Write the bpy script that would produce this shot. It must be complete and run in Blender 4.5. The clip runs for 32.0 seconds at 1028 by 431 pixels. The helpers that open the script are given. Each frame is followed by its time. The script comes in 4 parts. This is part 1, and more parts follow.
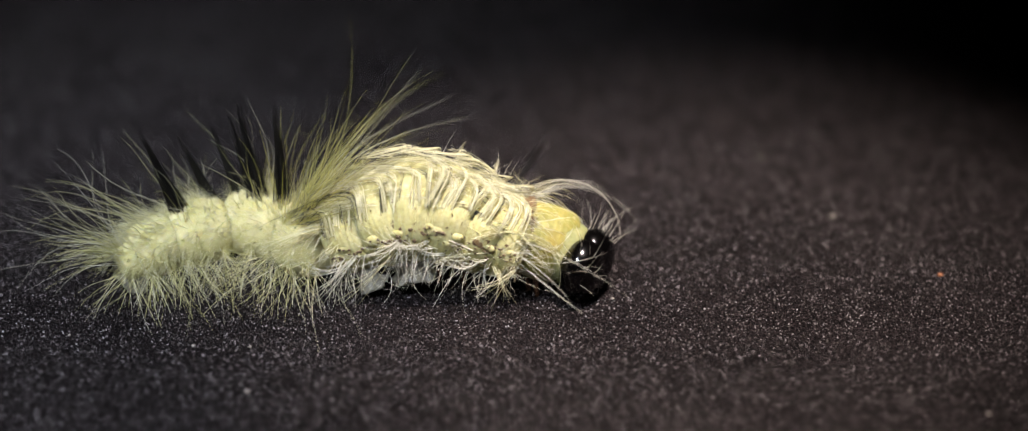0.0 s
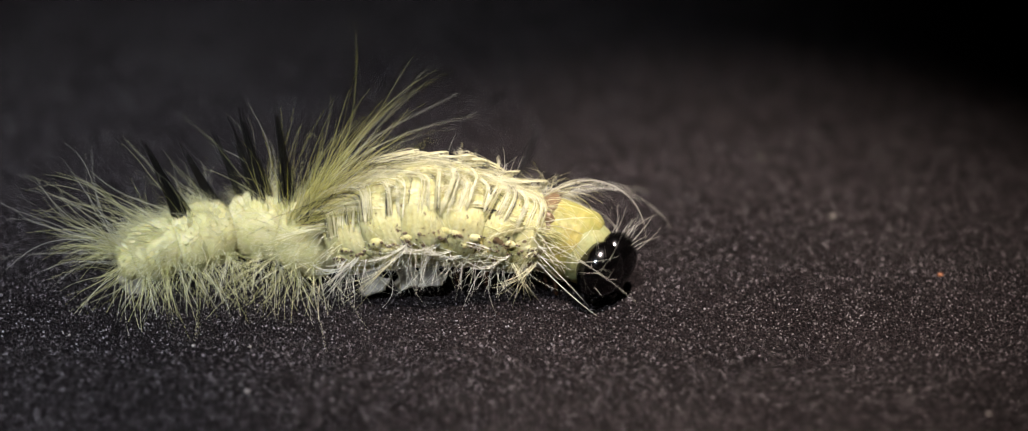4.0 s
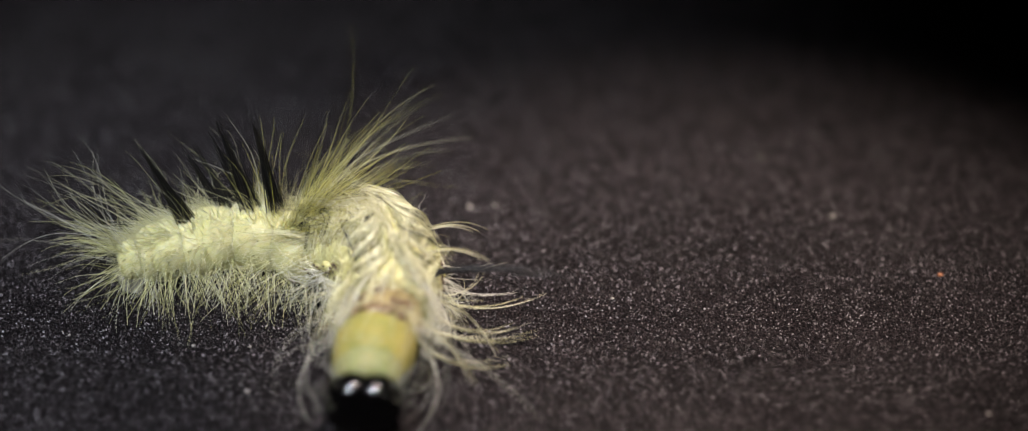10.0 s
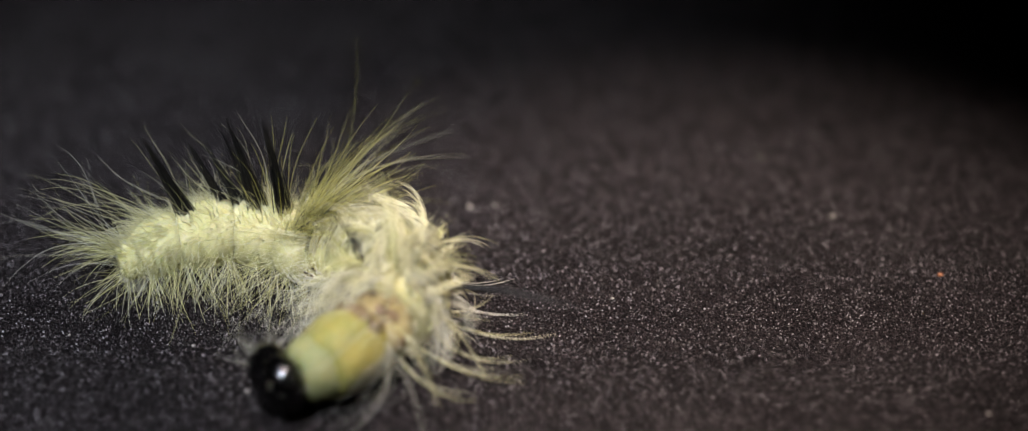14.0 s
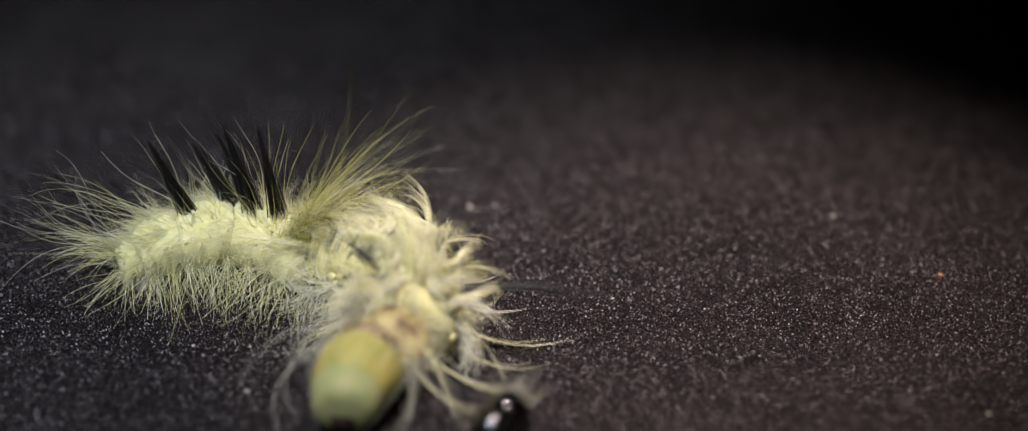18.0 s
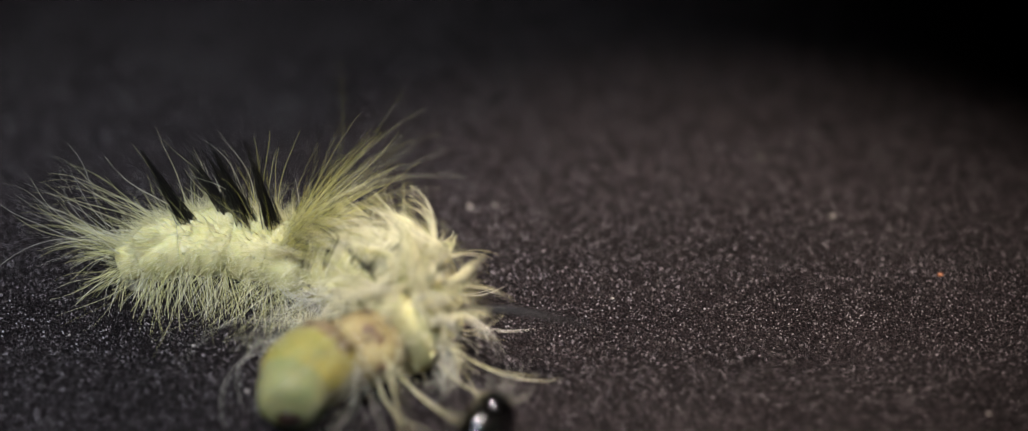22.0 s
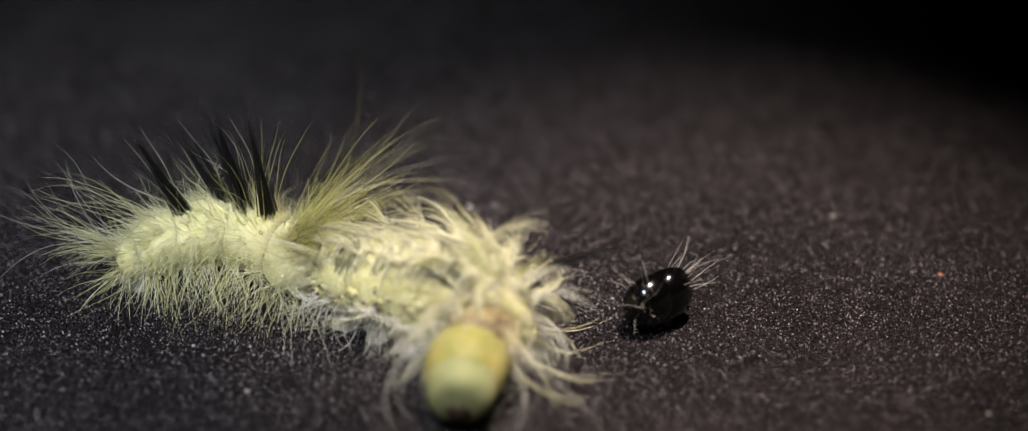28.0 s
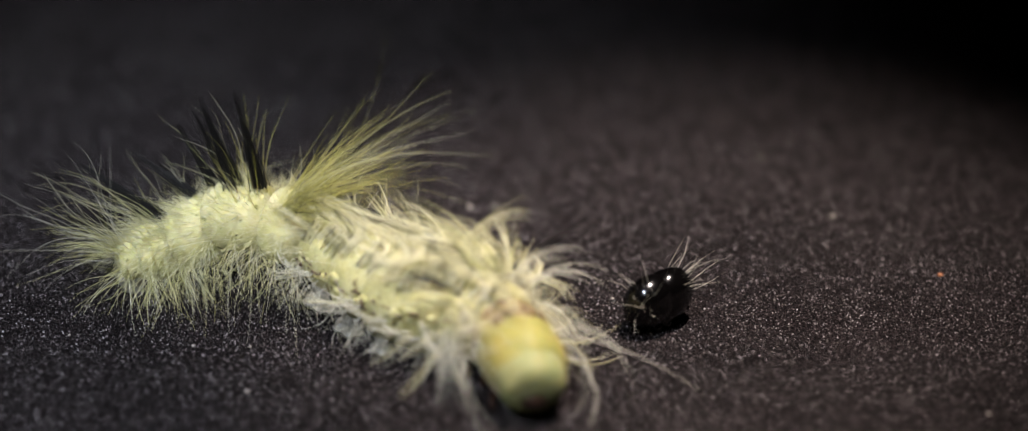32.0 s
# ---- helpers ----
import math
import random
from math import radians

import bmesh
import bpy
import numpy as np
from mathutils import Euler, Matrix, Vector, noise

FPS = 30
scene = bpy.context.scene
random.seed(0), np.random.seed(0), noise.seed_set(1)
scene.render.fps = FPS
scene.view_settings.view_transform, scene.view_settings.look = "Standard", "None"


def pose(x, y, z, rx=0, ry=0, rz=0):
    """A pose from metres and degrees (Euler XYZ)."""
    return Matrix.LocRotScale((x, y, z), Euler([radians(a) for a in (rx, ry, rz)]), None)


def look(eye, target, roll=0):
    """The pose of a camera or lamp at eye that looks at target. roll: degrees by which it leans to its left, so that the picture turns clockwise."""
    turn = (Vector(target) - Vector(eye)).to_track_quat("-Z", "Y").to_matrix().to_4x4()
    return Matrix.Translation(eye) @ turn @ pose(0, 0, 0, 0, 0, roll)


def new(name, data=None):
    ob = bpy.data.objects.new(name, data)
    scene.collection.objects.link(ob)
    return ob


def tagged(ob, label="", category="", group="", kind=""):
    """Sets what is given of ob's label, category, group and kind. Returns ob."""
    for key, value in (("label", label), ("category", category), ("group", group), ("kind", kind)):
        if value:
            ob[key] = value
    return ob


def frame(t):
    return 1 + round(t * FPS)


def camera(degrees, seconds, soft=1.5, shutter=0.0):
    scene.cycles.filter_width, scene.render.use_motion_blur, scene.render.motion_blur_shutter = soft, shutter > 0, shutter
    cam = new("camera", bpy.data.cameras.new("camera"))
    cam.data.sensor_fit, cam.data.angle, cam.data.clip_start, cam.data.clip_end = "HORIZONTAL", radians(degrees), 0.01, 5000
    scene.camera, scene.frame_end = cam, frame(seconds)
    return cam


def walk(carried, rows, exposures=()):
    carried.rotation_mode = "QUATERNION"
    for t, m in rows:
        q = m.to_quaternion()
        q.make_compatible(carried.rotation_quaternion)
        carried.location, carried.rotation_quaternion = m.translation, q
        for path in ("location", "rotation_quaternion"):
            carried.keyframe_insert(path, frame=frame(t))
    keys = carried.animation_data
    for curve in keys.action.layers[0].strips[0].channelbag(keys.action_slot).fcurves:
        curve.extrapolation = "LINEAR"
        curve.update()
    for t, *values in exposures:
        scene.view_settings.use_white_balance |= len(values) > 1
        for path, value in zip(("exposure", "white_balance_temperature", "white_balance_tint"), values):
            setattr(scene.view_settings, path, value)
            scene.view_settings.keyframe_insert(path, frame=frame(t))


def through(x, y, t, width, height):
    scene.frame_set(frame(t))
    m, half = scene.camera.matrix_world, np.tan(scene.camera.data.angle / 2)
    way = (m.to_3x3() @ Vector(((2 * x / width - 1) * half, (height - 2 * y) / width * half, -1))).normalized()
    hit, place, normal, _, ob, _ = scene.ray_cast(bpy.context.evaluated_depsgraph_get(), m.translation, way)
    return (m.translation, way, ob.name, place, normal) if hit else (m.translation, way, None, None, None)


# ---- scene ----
# Close view of a moulting tussock caterpillar on a dark sheet. Lengths below are in millimetres until MM turns them to metres.
MM = 0.001

cam = camera(18, 32.0, soft=1.1, shutter=0.8)
EYE = look((0, -0.13683, 0.079), (0, 0, 0))
walk(cam, [(0.0, EYE), (32.0, EYE)], exposures=[(0.0, 0.0), (32.0, 0.0)])
cam.data.dof.use_dof = True
cam.data.dof.focus_distance = 0.1499
cam.data.dof.aperture_fstop = 16.5

# ---- light: a dim room, a warm lamp overhead and a cool lamp from the side ----
world = bpy.data.worlds.new("dim_room")
world.use_nodes = True
world.node_tree.nodes["Background"].inputs[0].default_value = (0.32, 0.50, 1.0, 1)
world.node_tree.nodes["Background"].inputs[1].default_value = 0.026
scene.world = world


def spot(name, eye, target, watts, degrees, blend, radius, colour):
    data = bpy.data.lights.new(name, "SPOT")
    data.energy, data.spot_size, data.spot_blend = watts, radians(degrees), blend
    data.shadow_soft_size, data.color = radius, colour
    ob = new(name, data)
    ob.matrix_world = look(eye, target)
    return ob


spot("warm_lamp", (0.045, -0.04, 0.31), (0.0090, -0.0069, 0), 12.8, 7.35, 0.3, 0.008, (1.0, 0.87, 0.82))
spot("cool_lamp", (-0.09, -0.18, 0.26), (-0.0225, -0.0055, 0), 8.8, 11.8, 0.9, 0.016, (0.81, 0.87, 1.0))


# ---- materials ----
def nodes_of(name):
    m = bpy.data.materials.new(name)
    m.use_nodes = True
    return m, m.node_tree.nodes, m.node_tree.links, m.node_tree.nodes["Principled BSDF"]


def ramp(nodes, stops):
    r = nodes.new("ShaderNodeValToRGB")
    el = r.color_ramp.elements
    while len(el) < len(stops):
        el.new(0.5)
    for e, (p, c) in zip(el, stops):
        e.position, e.color = p, (*c, 1)
    return r


def coords(nodes, links, scale=1.0):
    tc = nodes.new("ShaderNodeTexCoord")
    mp = nodes.new("ShaderNodeMapping")
    mp.inputs["Scale"].default_value = (scale, scale, scale)
    links.new(tc.outputs["Object"], mp.inputs["Vector"])
    return mp.outputs["Vector"]


def noise_tex(nodes, links, vec, scale, detail=4.0, rough=0.6):
    n = nodes.new("ShaderNodeTexNoise")
    n.inputs["Scale"].default_value, n.inputs["Detail"].default_value, n.inputs["Roughness"].default_value = scale, detail, rough
    links.new(vec, n.inputs["Vector"])
    return n


def mixed(nodes, links, kind, fac, a, b):
    m = nodes.new("ShaderNodeMix")
    m.data_type, m.blend_type = "RGBA", kind
    for sock, v in ((m.inputs[0], fac), (m.inputs[6], a), (m.inputs[7], b)):
        if hasattr(v, "is_linked"):
            links.new(v, sock)
        else:
            sock.default_value = v if isinstance(v, float) else (*v, 1)
    return m.outputs[2]


def skin(name, low, high, spot_colour, rough=0.45, sub=0.25, spots=0.0, wrinkle=0.35, gloss=0.35, fleck=0.22):
    """Soft moist skin: two tones at two scales, fine wrinkles, small dark flecks."""
    m, n, l, p = nodes_of(name)
    v = coords(n, l, 1000)
    a, b = noise_tex(n, l, v, 0.9, 3), noise_tex(n, l, v, 6.0, 4)
    r = ramp(n, [(0.3, low), (0.7, high)])
    l.new(a.outputs[0], r.inputs[0])
    r2 = ramp(n, [(0.35, (1 - fleck, 1 - 1.08 * fleck, 1 - 1.35 * fleck)), (0.65, (1.0, 1.0, 1.0))])
    l.new(b.outputs[0], r2.inputs[0])
    c = mixed(n, l, "MULTIPLY", 1.0, r.outputs[0], r2.outputs[0])
    if spots:
        s = noise_tex(n, l, v, 2.6, 2)
        r3 = ramp(n, [(0.64 - spots * 0.1, (0, 0, 0)), (0.70 - spots * 0.1, (1, 1, 1))])
        l.new(s.outputs[0], r3.inputs[0])
        c = mixed(n, l, "MIX", r3.outputs[0], c, spot_colour)
    l.new(c, p.inputs["Base Color"])
    p.inputs["Roughness"].default_value = rough
    p.inputs["Subsurface Weight"].default_value = sub
    p.inputs["Subsurface Radius"].default_value = (0.9, 0.7, 0.3)
    p.inputs["Subsurface Scale"].default_value = 0.0006
    w = n.new("ShaderNodeTexWave")
    w.inputs["Scale"].default_value, w.inputs["Distortion"].default_value = 1.1, 5.0
    l.new(v, w.inputs["Vector"])
    h = mixed(n, l, "MIX", 0.5, w.outputs[0], b.outputs[0])
    bp = n.new("ShaderNodeBump")
    bp.inputs["Strength"].default_value, bp.inputs["Distance"].default_value = wrinkle, 0.0001
    p.inputs["Specular IOR Level"].default_value = gloss
    l.new(h, bp.inputs["Height"])
    l.new(bp.outputs[0], p.inputs["Normal"])
    return m


def hair(name, stops, rough=0.4, through=0.18):
    """Fine bristle: each one its own tone, light passing through."""
    m, n, l, p = nodes_of(name)
    g = n.new("ShaderNodeNewGeometry")
    r = ramp(n, stops)
    l.new(g.outputs["Random Per Island"], r.inputs[0])
    v = coords(n, l, 1000)
    b = noise_tex(n, l, v, 3.0, 2)
    r2 = ramp(n, [(0.3, (0.75, 0.75, 0.72)), (0.65, (1.0, 1.0, 1.0))])
    l.new(b.outputs[0], r2.inputs[0])
    c = mixed(n, l, "MULTIPLY", 1.0, r.outputs[0], r2.outputs[0])
    l.new(c, p.inputs["Base Color"])
    p.inputs["Roughness"].default_value = rough
    if through:
        t = n.new("ShaderNodeBsdfTranslucent")
        l.new(c, t.inputs["Color"])
        x = n.new("ShaderNodeMixShader")
        x.inputs[0].default_value = through
        l.new(p.outputs[0], x.inputs[1])
        l.new(t.outputs[0], x.inputs[2])
        l.new(x.outputs[0], n["Material Output"].inputs[0])
    return m


def sheet_material():
    """Dark flocked sheet: brown-grey mottling, fibre grain, and mineral glints painted as pale dots in the base colour.
    """
    m, n, l, p = nodes_of("dark_flock")
    v = coords(n, l, 1000)
    big = noise_tex(n, l, v, 0.35, 3)
    mid = noise_tex(n, l, v, 2.2, 5, 0.7)
    fine = noise_tex(n, l, v, 9.5, 2, 0.6)
    r = ramp(n, [(0.3, (0.0066, 0.0052, 0.0054)), (0.7, (0.0112, 0.0089, 0.0092))])
    l.new(big.outputs[0], r.inputs[0])
    r2 = ramp(n, [(0.3, (0.6, 0.6, 0.6)), (0.52, (1.0, 1.0, 1.0)), (0.72, (1.5, 1.45, 1.4))])
    l.new(mid.outputs[0], r2.inputs[0])
    c = mixed(n, l, "MULTIPLY", 1.0, r.outputs[0], r2.outputs[0])
    r3 = ramp(n, [(0.40, (0.04, 0.04, 0.04)), (0.51, (0.6, 0.6, 0.6)), (0.60, (2.3, 2.25, 2.2)), (0.72, (4.5, 4.4, 4.3))])
    l.new(fine.outputs[0], r3.inputs[0])
    c = mixed(n, l, "MULTIPLY", 1.0, c, r3.outputs[0])
    # sparkle of lit facets, put into the colour as pale cell centres
    cell = n.new("ShaderNodeTexVoronoi")
    cell.inputs["Scale"].default_value = 6.5
    l.new(v, cell.inputs["Vector"])
    sep = n.new("ShaderNodeSeparateColor")
    l.new(cell.outputs["Color"], sep.inputs[0])
    painted_glint = ramp(n, [(0.0, (0, 0, 0)), (0.72, (0, 0, 0)), (1.0, (1, 1, 1))])
    l.new(sep.outputs[0], painted_glint.inputs[0])
    core = ramp(n, [(0.15, (1, 1, 1)), (0.40, (0, 0, 0))])
    l.new(cell.outputs["Distance"], core.inputs[0])
    g = mixed(n, l, "MULTIPLY", 1.0, painted_glint.outputs[0], core.outputs[0])
    c = mixed(n, l, "MIX", g, c, (0.16, 0.145, 0.135))
    l.new(c, p.inputs["Base Color"])
    p.inputs["Roughness"].default_value = 0.9
    p.inputs["Specular IOR Level"].default_value = 0.04
    bp = n.new("ShaderNodeBump")
    bp.inputs["Strength"].default_value, bp.inputs["Distance"].default_value = 0.7, 0.00015
    l.new(fine.outputs[0], bp.inputs["Height"])
    l.new(bp.outputs[0], p.inputs["Normal"])
    return m


def glossy(name, colour, rough, bump=0.1, metal=0.0):
    m, n, l, p = nodes_of(name)
    v = coords(n, l, 1000)
    b = noise_tex(n, l, v, 4.0, 4)
    r = ramp(n, [(0.3, tuple(k * 0.7 for k in colour)), (0.7, tuple(min(1, k * 1.3) for k in colour))])
    l.new(b.outputs[0], r.inputs[0])
    l.new(r.outputs[0], p.inputs["Base Color"])
    p.inputs["Roughness"].default_value, p.inputs["Metallic"].default_value = rough, metal
    bp = n.new("ShaderNodeBump")
    bp.inputs["Strength"].default_value, bp.inputs["Distance"].default_value = bump, 0.0001
    p.inputs["IOR"].default_value = 1.6
    l.new(b.outputs[0], bp.inputs["Height"])
    l.new(bp.outputs[0], p.inputs["Normal"])
    return m


SHEET = sheet_material()
WALL = glossy("dark_wall_paint", (0.03, 0.03, 0.035), 0.9)
SKIN_REAR = skin("greenish_skin", (0.49, 0.47, 0.215), (0.62, 0.58, 0.335), (0.20, 0.20, 0.08), 0.85, 0.5, 0.03, 0.03, 0.05, 0.08)
SKIN_FORE = skin("cream_skin", (0.40, 0.375, 0.16), (0.55, 0.52, 0.28), (0.10, 0.07, 0.04), 0.6, 0.3, 0.08, 0.3, 0.12)
SKIN_YELLOW = skin("yellow_skin", (0.235, 0.24, 0.07), (0.37, 0.305, 0.09), (0.3, 0.2, 0.05), 0.5, 0.4, 0.0, 0.2, 0.2)
SKIN_HEAD = skin("pale_head_skin", (0.225, 0.25, 0.105), (0.31, 0.295, 0.135), (0.3, 0.2, 0.05), 0.55, 0.3, 0.0, 0.2, 0.2)
BROWN = skin("brown_patch_skin", (0.08, 0.052, 0.03), (0.24, 0.165, 0.085), (0.02, 0.01, 0.01), 0.4, 0.1)
WART = skin("dark_wart_skin", (0.05, 0.035, 0.025), (0.22, 0.15, 0.09), (0.02, 0.01, 0.01), 0.3, 0.0)
SKIN_NECK = skin("tan_neck_skin", (0.20, 0.15, 0.07), (0.44, 0.38, 0.19), (0.08, 0.05, 0.03), 0.6, 0.3, 0.2, 0.4, 0.12)
FOOT = skin("clear_foot_skin", (0.24, 0.23, 0.19), (0.38, 0.36, 0.30), (0.2, 0.2, 0.15), 0.4, 0.3)
BLACK_GLOSS = glossy("black_chitin", (0.0012, 0.001, 0.001), 0.14, 0.04)
DARK_GLOSS = glossy("dark_chitin", (0.02, 0.011, 0.007), 0.3, 0.1)
BROWN_GLOSS = glossy("brown_chitin", (0.035, 0.017, 0.009), 0.2, 0.1)
HAIR_PALE = hair("pale_hair", [(0.0, (0.33, 0.325, 0.08)), (0.45, (0.79, 0.755, 0.36)), (1.0, (0.91, 0.90, 0.70))])
HAIR_FUZZ = hair("whitish_down", [(0.0, (0.70, 0.69, 0.30)), (0.6, (0.87, 0.83, 0.55)), (1.0, (0.92, 0.905, 0.73))], 0.45, 0.4)
HAIR_OLIVE = hair("olive_hair", [(0.0, (0.20, 0.18, 0.03)), (0.25, (0.66, 0.61, 0.12)), (1.0, (0.93, 0.89, 0.40))])
HAIR_CREAM = hair("cream_hair", [(0.0, (0.40, 0.375, 0.15)), (0.4, (0.78, 0.735, 0.44)), (1.0, (0.88, 0.86, 0.66))])
HAIR_BLACK = hair("black_hair", [(0.0, (0.002, 0.002, 0.002)), (1.0, (0.007, 0.006, 0.005))], 0.5, 0.0)
HAIR_WHITE = hair("white_hair", [(0.0, (0.55, 0.53, 0.40)), (1.0, (0.86, 0.84, 0.72))])
SPECK = glossy("pale_speck", (0.28, 0.255, 0.22), 0.6)
SPECK_ORANGE = glossy("orange_speck", (0.34, 0.13, 0.05), 0.5)
# grain tones; the brightest ones carry the glint of lit facets as colour
GRAIN = hair("mineral_grain", [(0.0, (0.001, 0.001, 0.001)), (0.55, (0.005, 0.004, 0.004)), (0.76, (0.050, 0.041, 0.042)), (0.91, (0.24, 0.205, 0.21)), (1.0, (0.62, 0.58, 0.59))], 0.3, 0.0)

rng = np.random.default_rng(7)


# ---- mesh helpers ----
def mesh_ob(name, verts, faces, material, parent=None, label="", smooth=True):
    """One mesh object from millimetre vertices."""
    me = bpy.data.meshes.new(name)
    me.from_pydata((np.asarray(verts, float) * MM).tolist(), [], [tuple(int(i) for i in f) for f in faces])
    me.materials.append(material)
    if smooth:
        me.polygons.foreach_set("use_smooth", [True] * len(me.polygons))
    me.update()
    ob = new(name, me)
    if parent:
        ob.parent = parent
    if label:
        ob["label"] = label
    return ob


def unit(a):
    a = np.asarray(a, float)
    return a / np.maximum(np.linalg.norm(a, axis=-1, keepdims=True), 1e-9)


def tubes(name, paths, width, material, parent, label=""):
    """Tapered three-sided bristles along paths (count, rings, 3), in one mesh."""
    P = np.asarray(paths, float)
    n, rings = P.shape[:2]
    T = unit(np.gradient(P, axis=1))
    ref = unit(np.cross(T[:, 0], T[:, -1]) + np.array([0.013, 0.021, 0.017]))[:, None]
    A = unit(ref - T * (ref * T).sum(-1, keepdims=True))
    B = np.cross(T, A)
    s = np.linspace(0, 1, rings)
    w = (width * (1.0 - 0.8 * s ** 1.5))[None, :, None] * rng.uniform(0.75, 1.25, (n, 1, 1))
    th = np.arange(3) * 2.0944
    verts = P[:, :, None] + w[..., None] * (np.cos(th)[:, None] * A[:, :, None] + np.sin(th)[:, None] * B[:, :, None])
    base = (np.arange(n) * rings * 3)[:, None, None, None]
    j = (np.arange(rings - 1) * 3)[None, :, None, None]
    q = np.arange(3)[None, None, :, None]
    q2 = (q + 1) % 3
    f = np.concatenate([base + j + q, base + j + q2, base + j + 3 + q2, base + j + 3 + q], axis=3).reshape(-1, 4)
    return tagged(mesh_ob(name, verts.reshape(-1, 3), f, material, parent, label), kind="stuff" if n > 1 else "")


def strands(name, roots, ways, bends, lengths, arcs, width, material, parent, label="", rings=7, wave=0.0):
    """Bristles that leave their roots along way and turn through arc radians towards bend."""
    R, d = np.asarray(roots, float)[:, None], unit(ways)[:, None]
    b = np.asarray(bends, float)[:, None]
    b = unit(b - d * (b * d).sum(-1, keepdims=True))
    n = len(R)
    L, k = np.asarray(lengths, float)[:, None, None], np.maximum(np.asarray(arcs, float), 0.02)[:, None, None]
    c = np.cross(d, b)
    s = np.linspace(0, 1, rings)[None, :, None]
    a = k * s
    P = R + L / k * (np.sin(a) * d + (1 - np.cos(a)) * b)
    if wave:
        phase = rng.uniform(0, 6.28, (n, 1, 1))
        P = P + c * (wave * L * s * s * np.sin(phase + 3.0 * s)) + b * (wave * 0.6 * L * s * np.sin(phase * 1.7 + 4.0 * s))
    return tubes(name, P, width, material, parent, label)


def blob(rx, ry, rz, across=28, along=14, shape=None, rough=0.0, seed=0):
    """A rounded body about the x axis; shape(s) scales the girth from back (0) to front (1)."""
    verts, faces = [], []
    for i in range(along + 1):
        s = i / along
        a = math.pi * s
        x, g = -math.cos(a), math.sin(a)
        if shape:
            g *= shape(s)
        for j in range(across):
            th = 2 * math.pi * j / across
            v = Vector((rx * x, ry * g * math.sin(th), rz * g * math.cos(th)))
            if rough:
                v *= 1 + rough * noise.noise(v * 1.3 + Vector((seed * 7.1, 0, 0)))
            verts.append(v)
    for i in range(along):
        for j in range(across):
            k = (j + 1) % across
            faces.append((i * across + j, (i + 1) * across + j, (i + 1) * across + k, i * across + k))
    return [tuple(v) for v in verts], faces


def placed(data, x, y, z, m=None):
    verts, faces = data
    return [tuple((m @ Vector(v) if m else Vector(v)) + Vector((x, y, z))) for v in verts], faces


def joined(*pieces):
    verts, faces = [], []
    for v, f in pieces:
        o = len(verts)
        verts += list(v)
        faces += [tuple(i + o for i in q) for q in f]
    return verts, faces


# ---- the place ----
def plate(name, x0, x1, y0, y1, z0, z1, material):
    v = [(x, y, z) for x in (x0, x1) for y in (y0, y1) for z in (z0, z1)]
    f = [(0, 1, 3, 2), (4, 6, 7, 5), (0, 4, 5, 1), (2, 3, 7, 6), (0, 2, 6, 4), (1, 5, 7, 3)]
    return tagged(mesh_ob(name, v, f, material, smooth=False), kind="structure")


tagged(plate("ground", -240, 240, -240, 240, -10, 0, SHEET), "dark brown-grey flocked sheet with fine grain and painted glints", "sheet")
# unseen dark box, added to close the place for reflections and bounced light
tagged(plate("wall_north", -240, 240, 240, 250, -10, 380, WALL), "plain dark wall added out of view", "wall")
tagged(plate("wall_south", -240, 240, -250, -240, -10, 380, WALL), "plain dark wall added out of view", "wall")
tagged(plate("wall_east", 240, 250, -250, 250, -10, 380, WALL), "plain dark wall added out of view", "wall")
tagged(plate("wall_west", -250, -240, -250, 250, -10, 380, WALL), "plain dark wall added out of view", "wall")
tagged(plate("ceiling", -250, 250, -250, 250, 380, 390, WALL), "plain dark ceiling added out of view", "ceiling")


def grains():
    """Loose mineral grains over the sheet round the animal."""
    n = 235000
    x, y = rng.uniform(-29.5, 29.5, n), rng.uniform(-20.5, 25, n)
    size = rng.uniform(0.017, 0.050, n)
    corner = np.array([(1, 0, -0.3), (-0.5, 0.87, -0.3), (-0.5, -0.87, -0.3), (0, 0, 1)], float)
    face = np.array([(0, 1, 3), (1, 2, 3), (2, 0, 3)])
    turn = rng.uniform(0, 6.28, n)
    cs, sn = np.cos(turn)[:, None], np.sin(turn)[:, None]
    jit = rng.uniform(0.5, 1.4, (n, 4))
    cx, cy = corner[:, 0] * jit, corner[:, 1] * jit
    verts = np.stack([x[:, None] + size[:, None] * (cs * cx - sn * cy), y[:, None] + size[:, None] * (sn * cx + cs * cy),
                      0.012 + size[:, None] * corner[:, 2] * jit], axis=2).reshape(-1, 3)
    faces = (face[None] + (np.arange(n) * 4)[:, None, None]).reshape(-1, 3)
    ob = mesh_ob("mineral_grains", verts, faces, GRAIN, smooth=False)
    tagged(ob, "fine pale and dark grains on the dark sheet, glints in their colour", "grit", kind="stuff")


def speck(x, y, r, material, label):
    v, f = blob(r, r * 0.8, r * 0.6, 10, 6, rough=0.4, seed=x)
    ob = mesh_ob("dust_speck", v, f, material)
    ob.location = (x * MM, y * MM, r * 0.55 * MM)
    tagged(ob, label, "speck", "specks on the sheet")


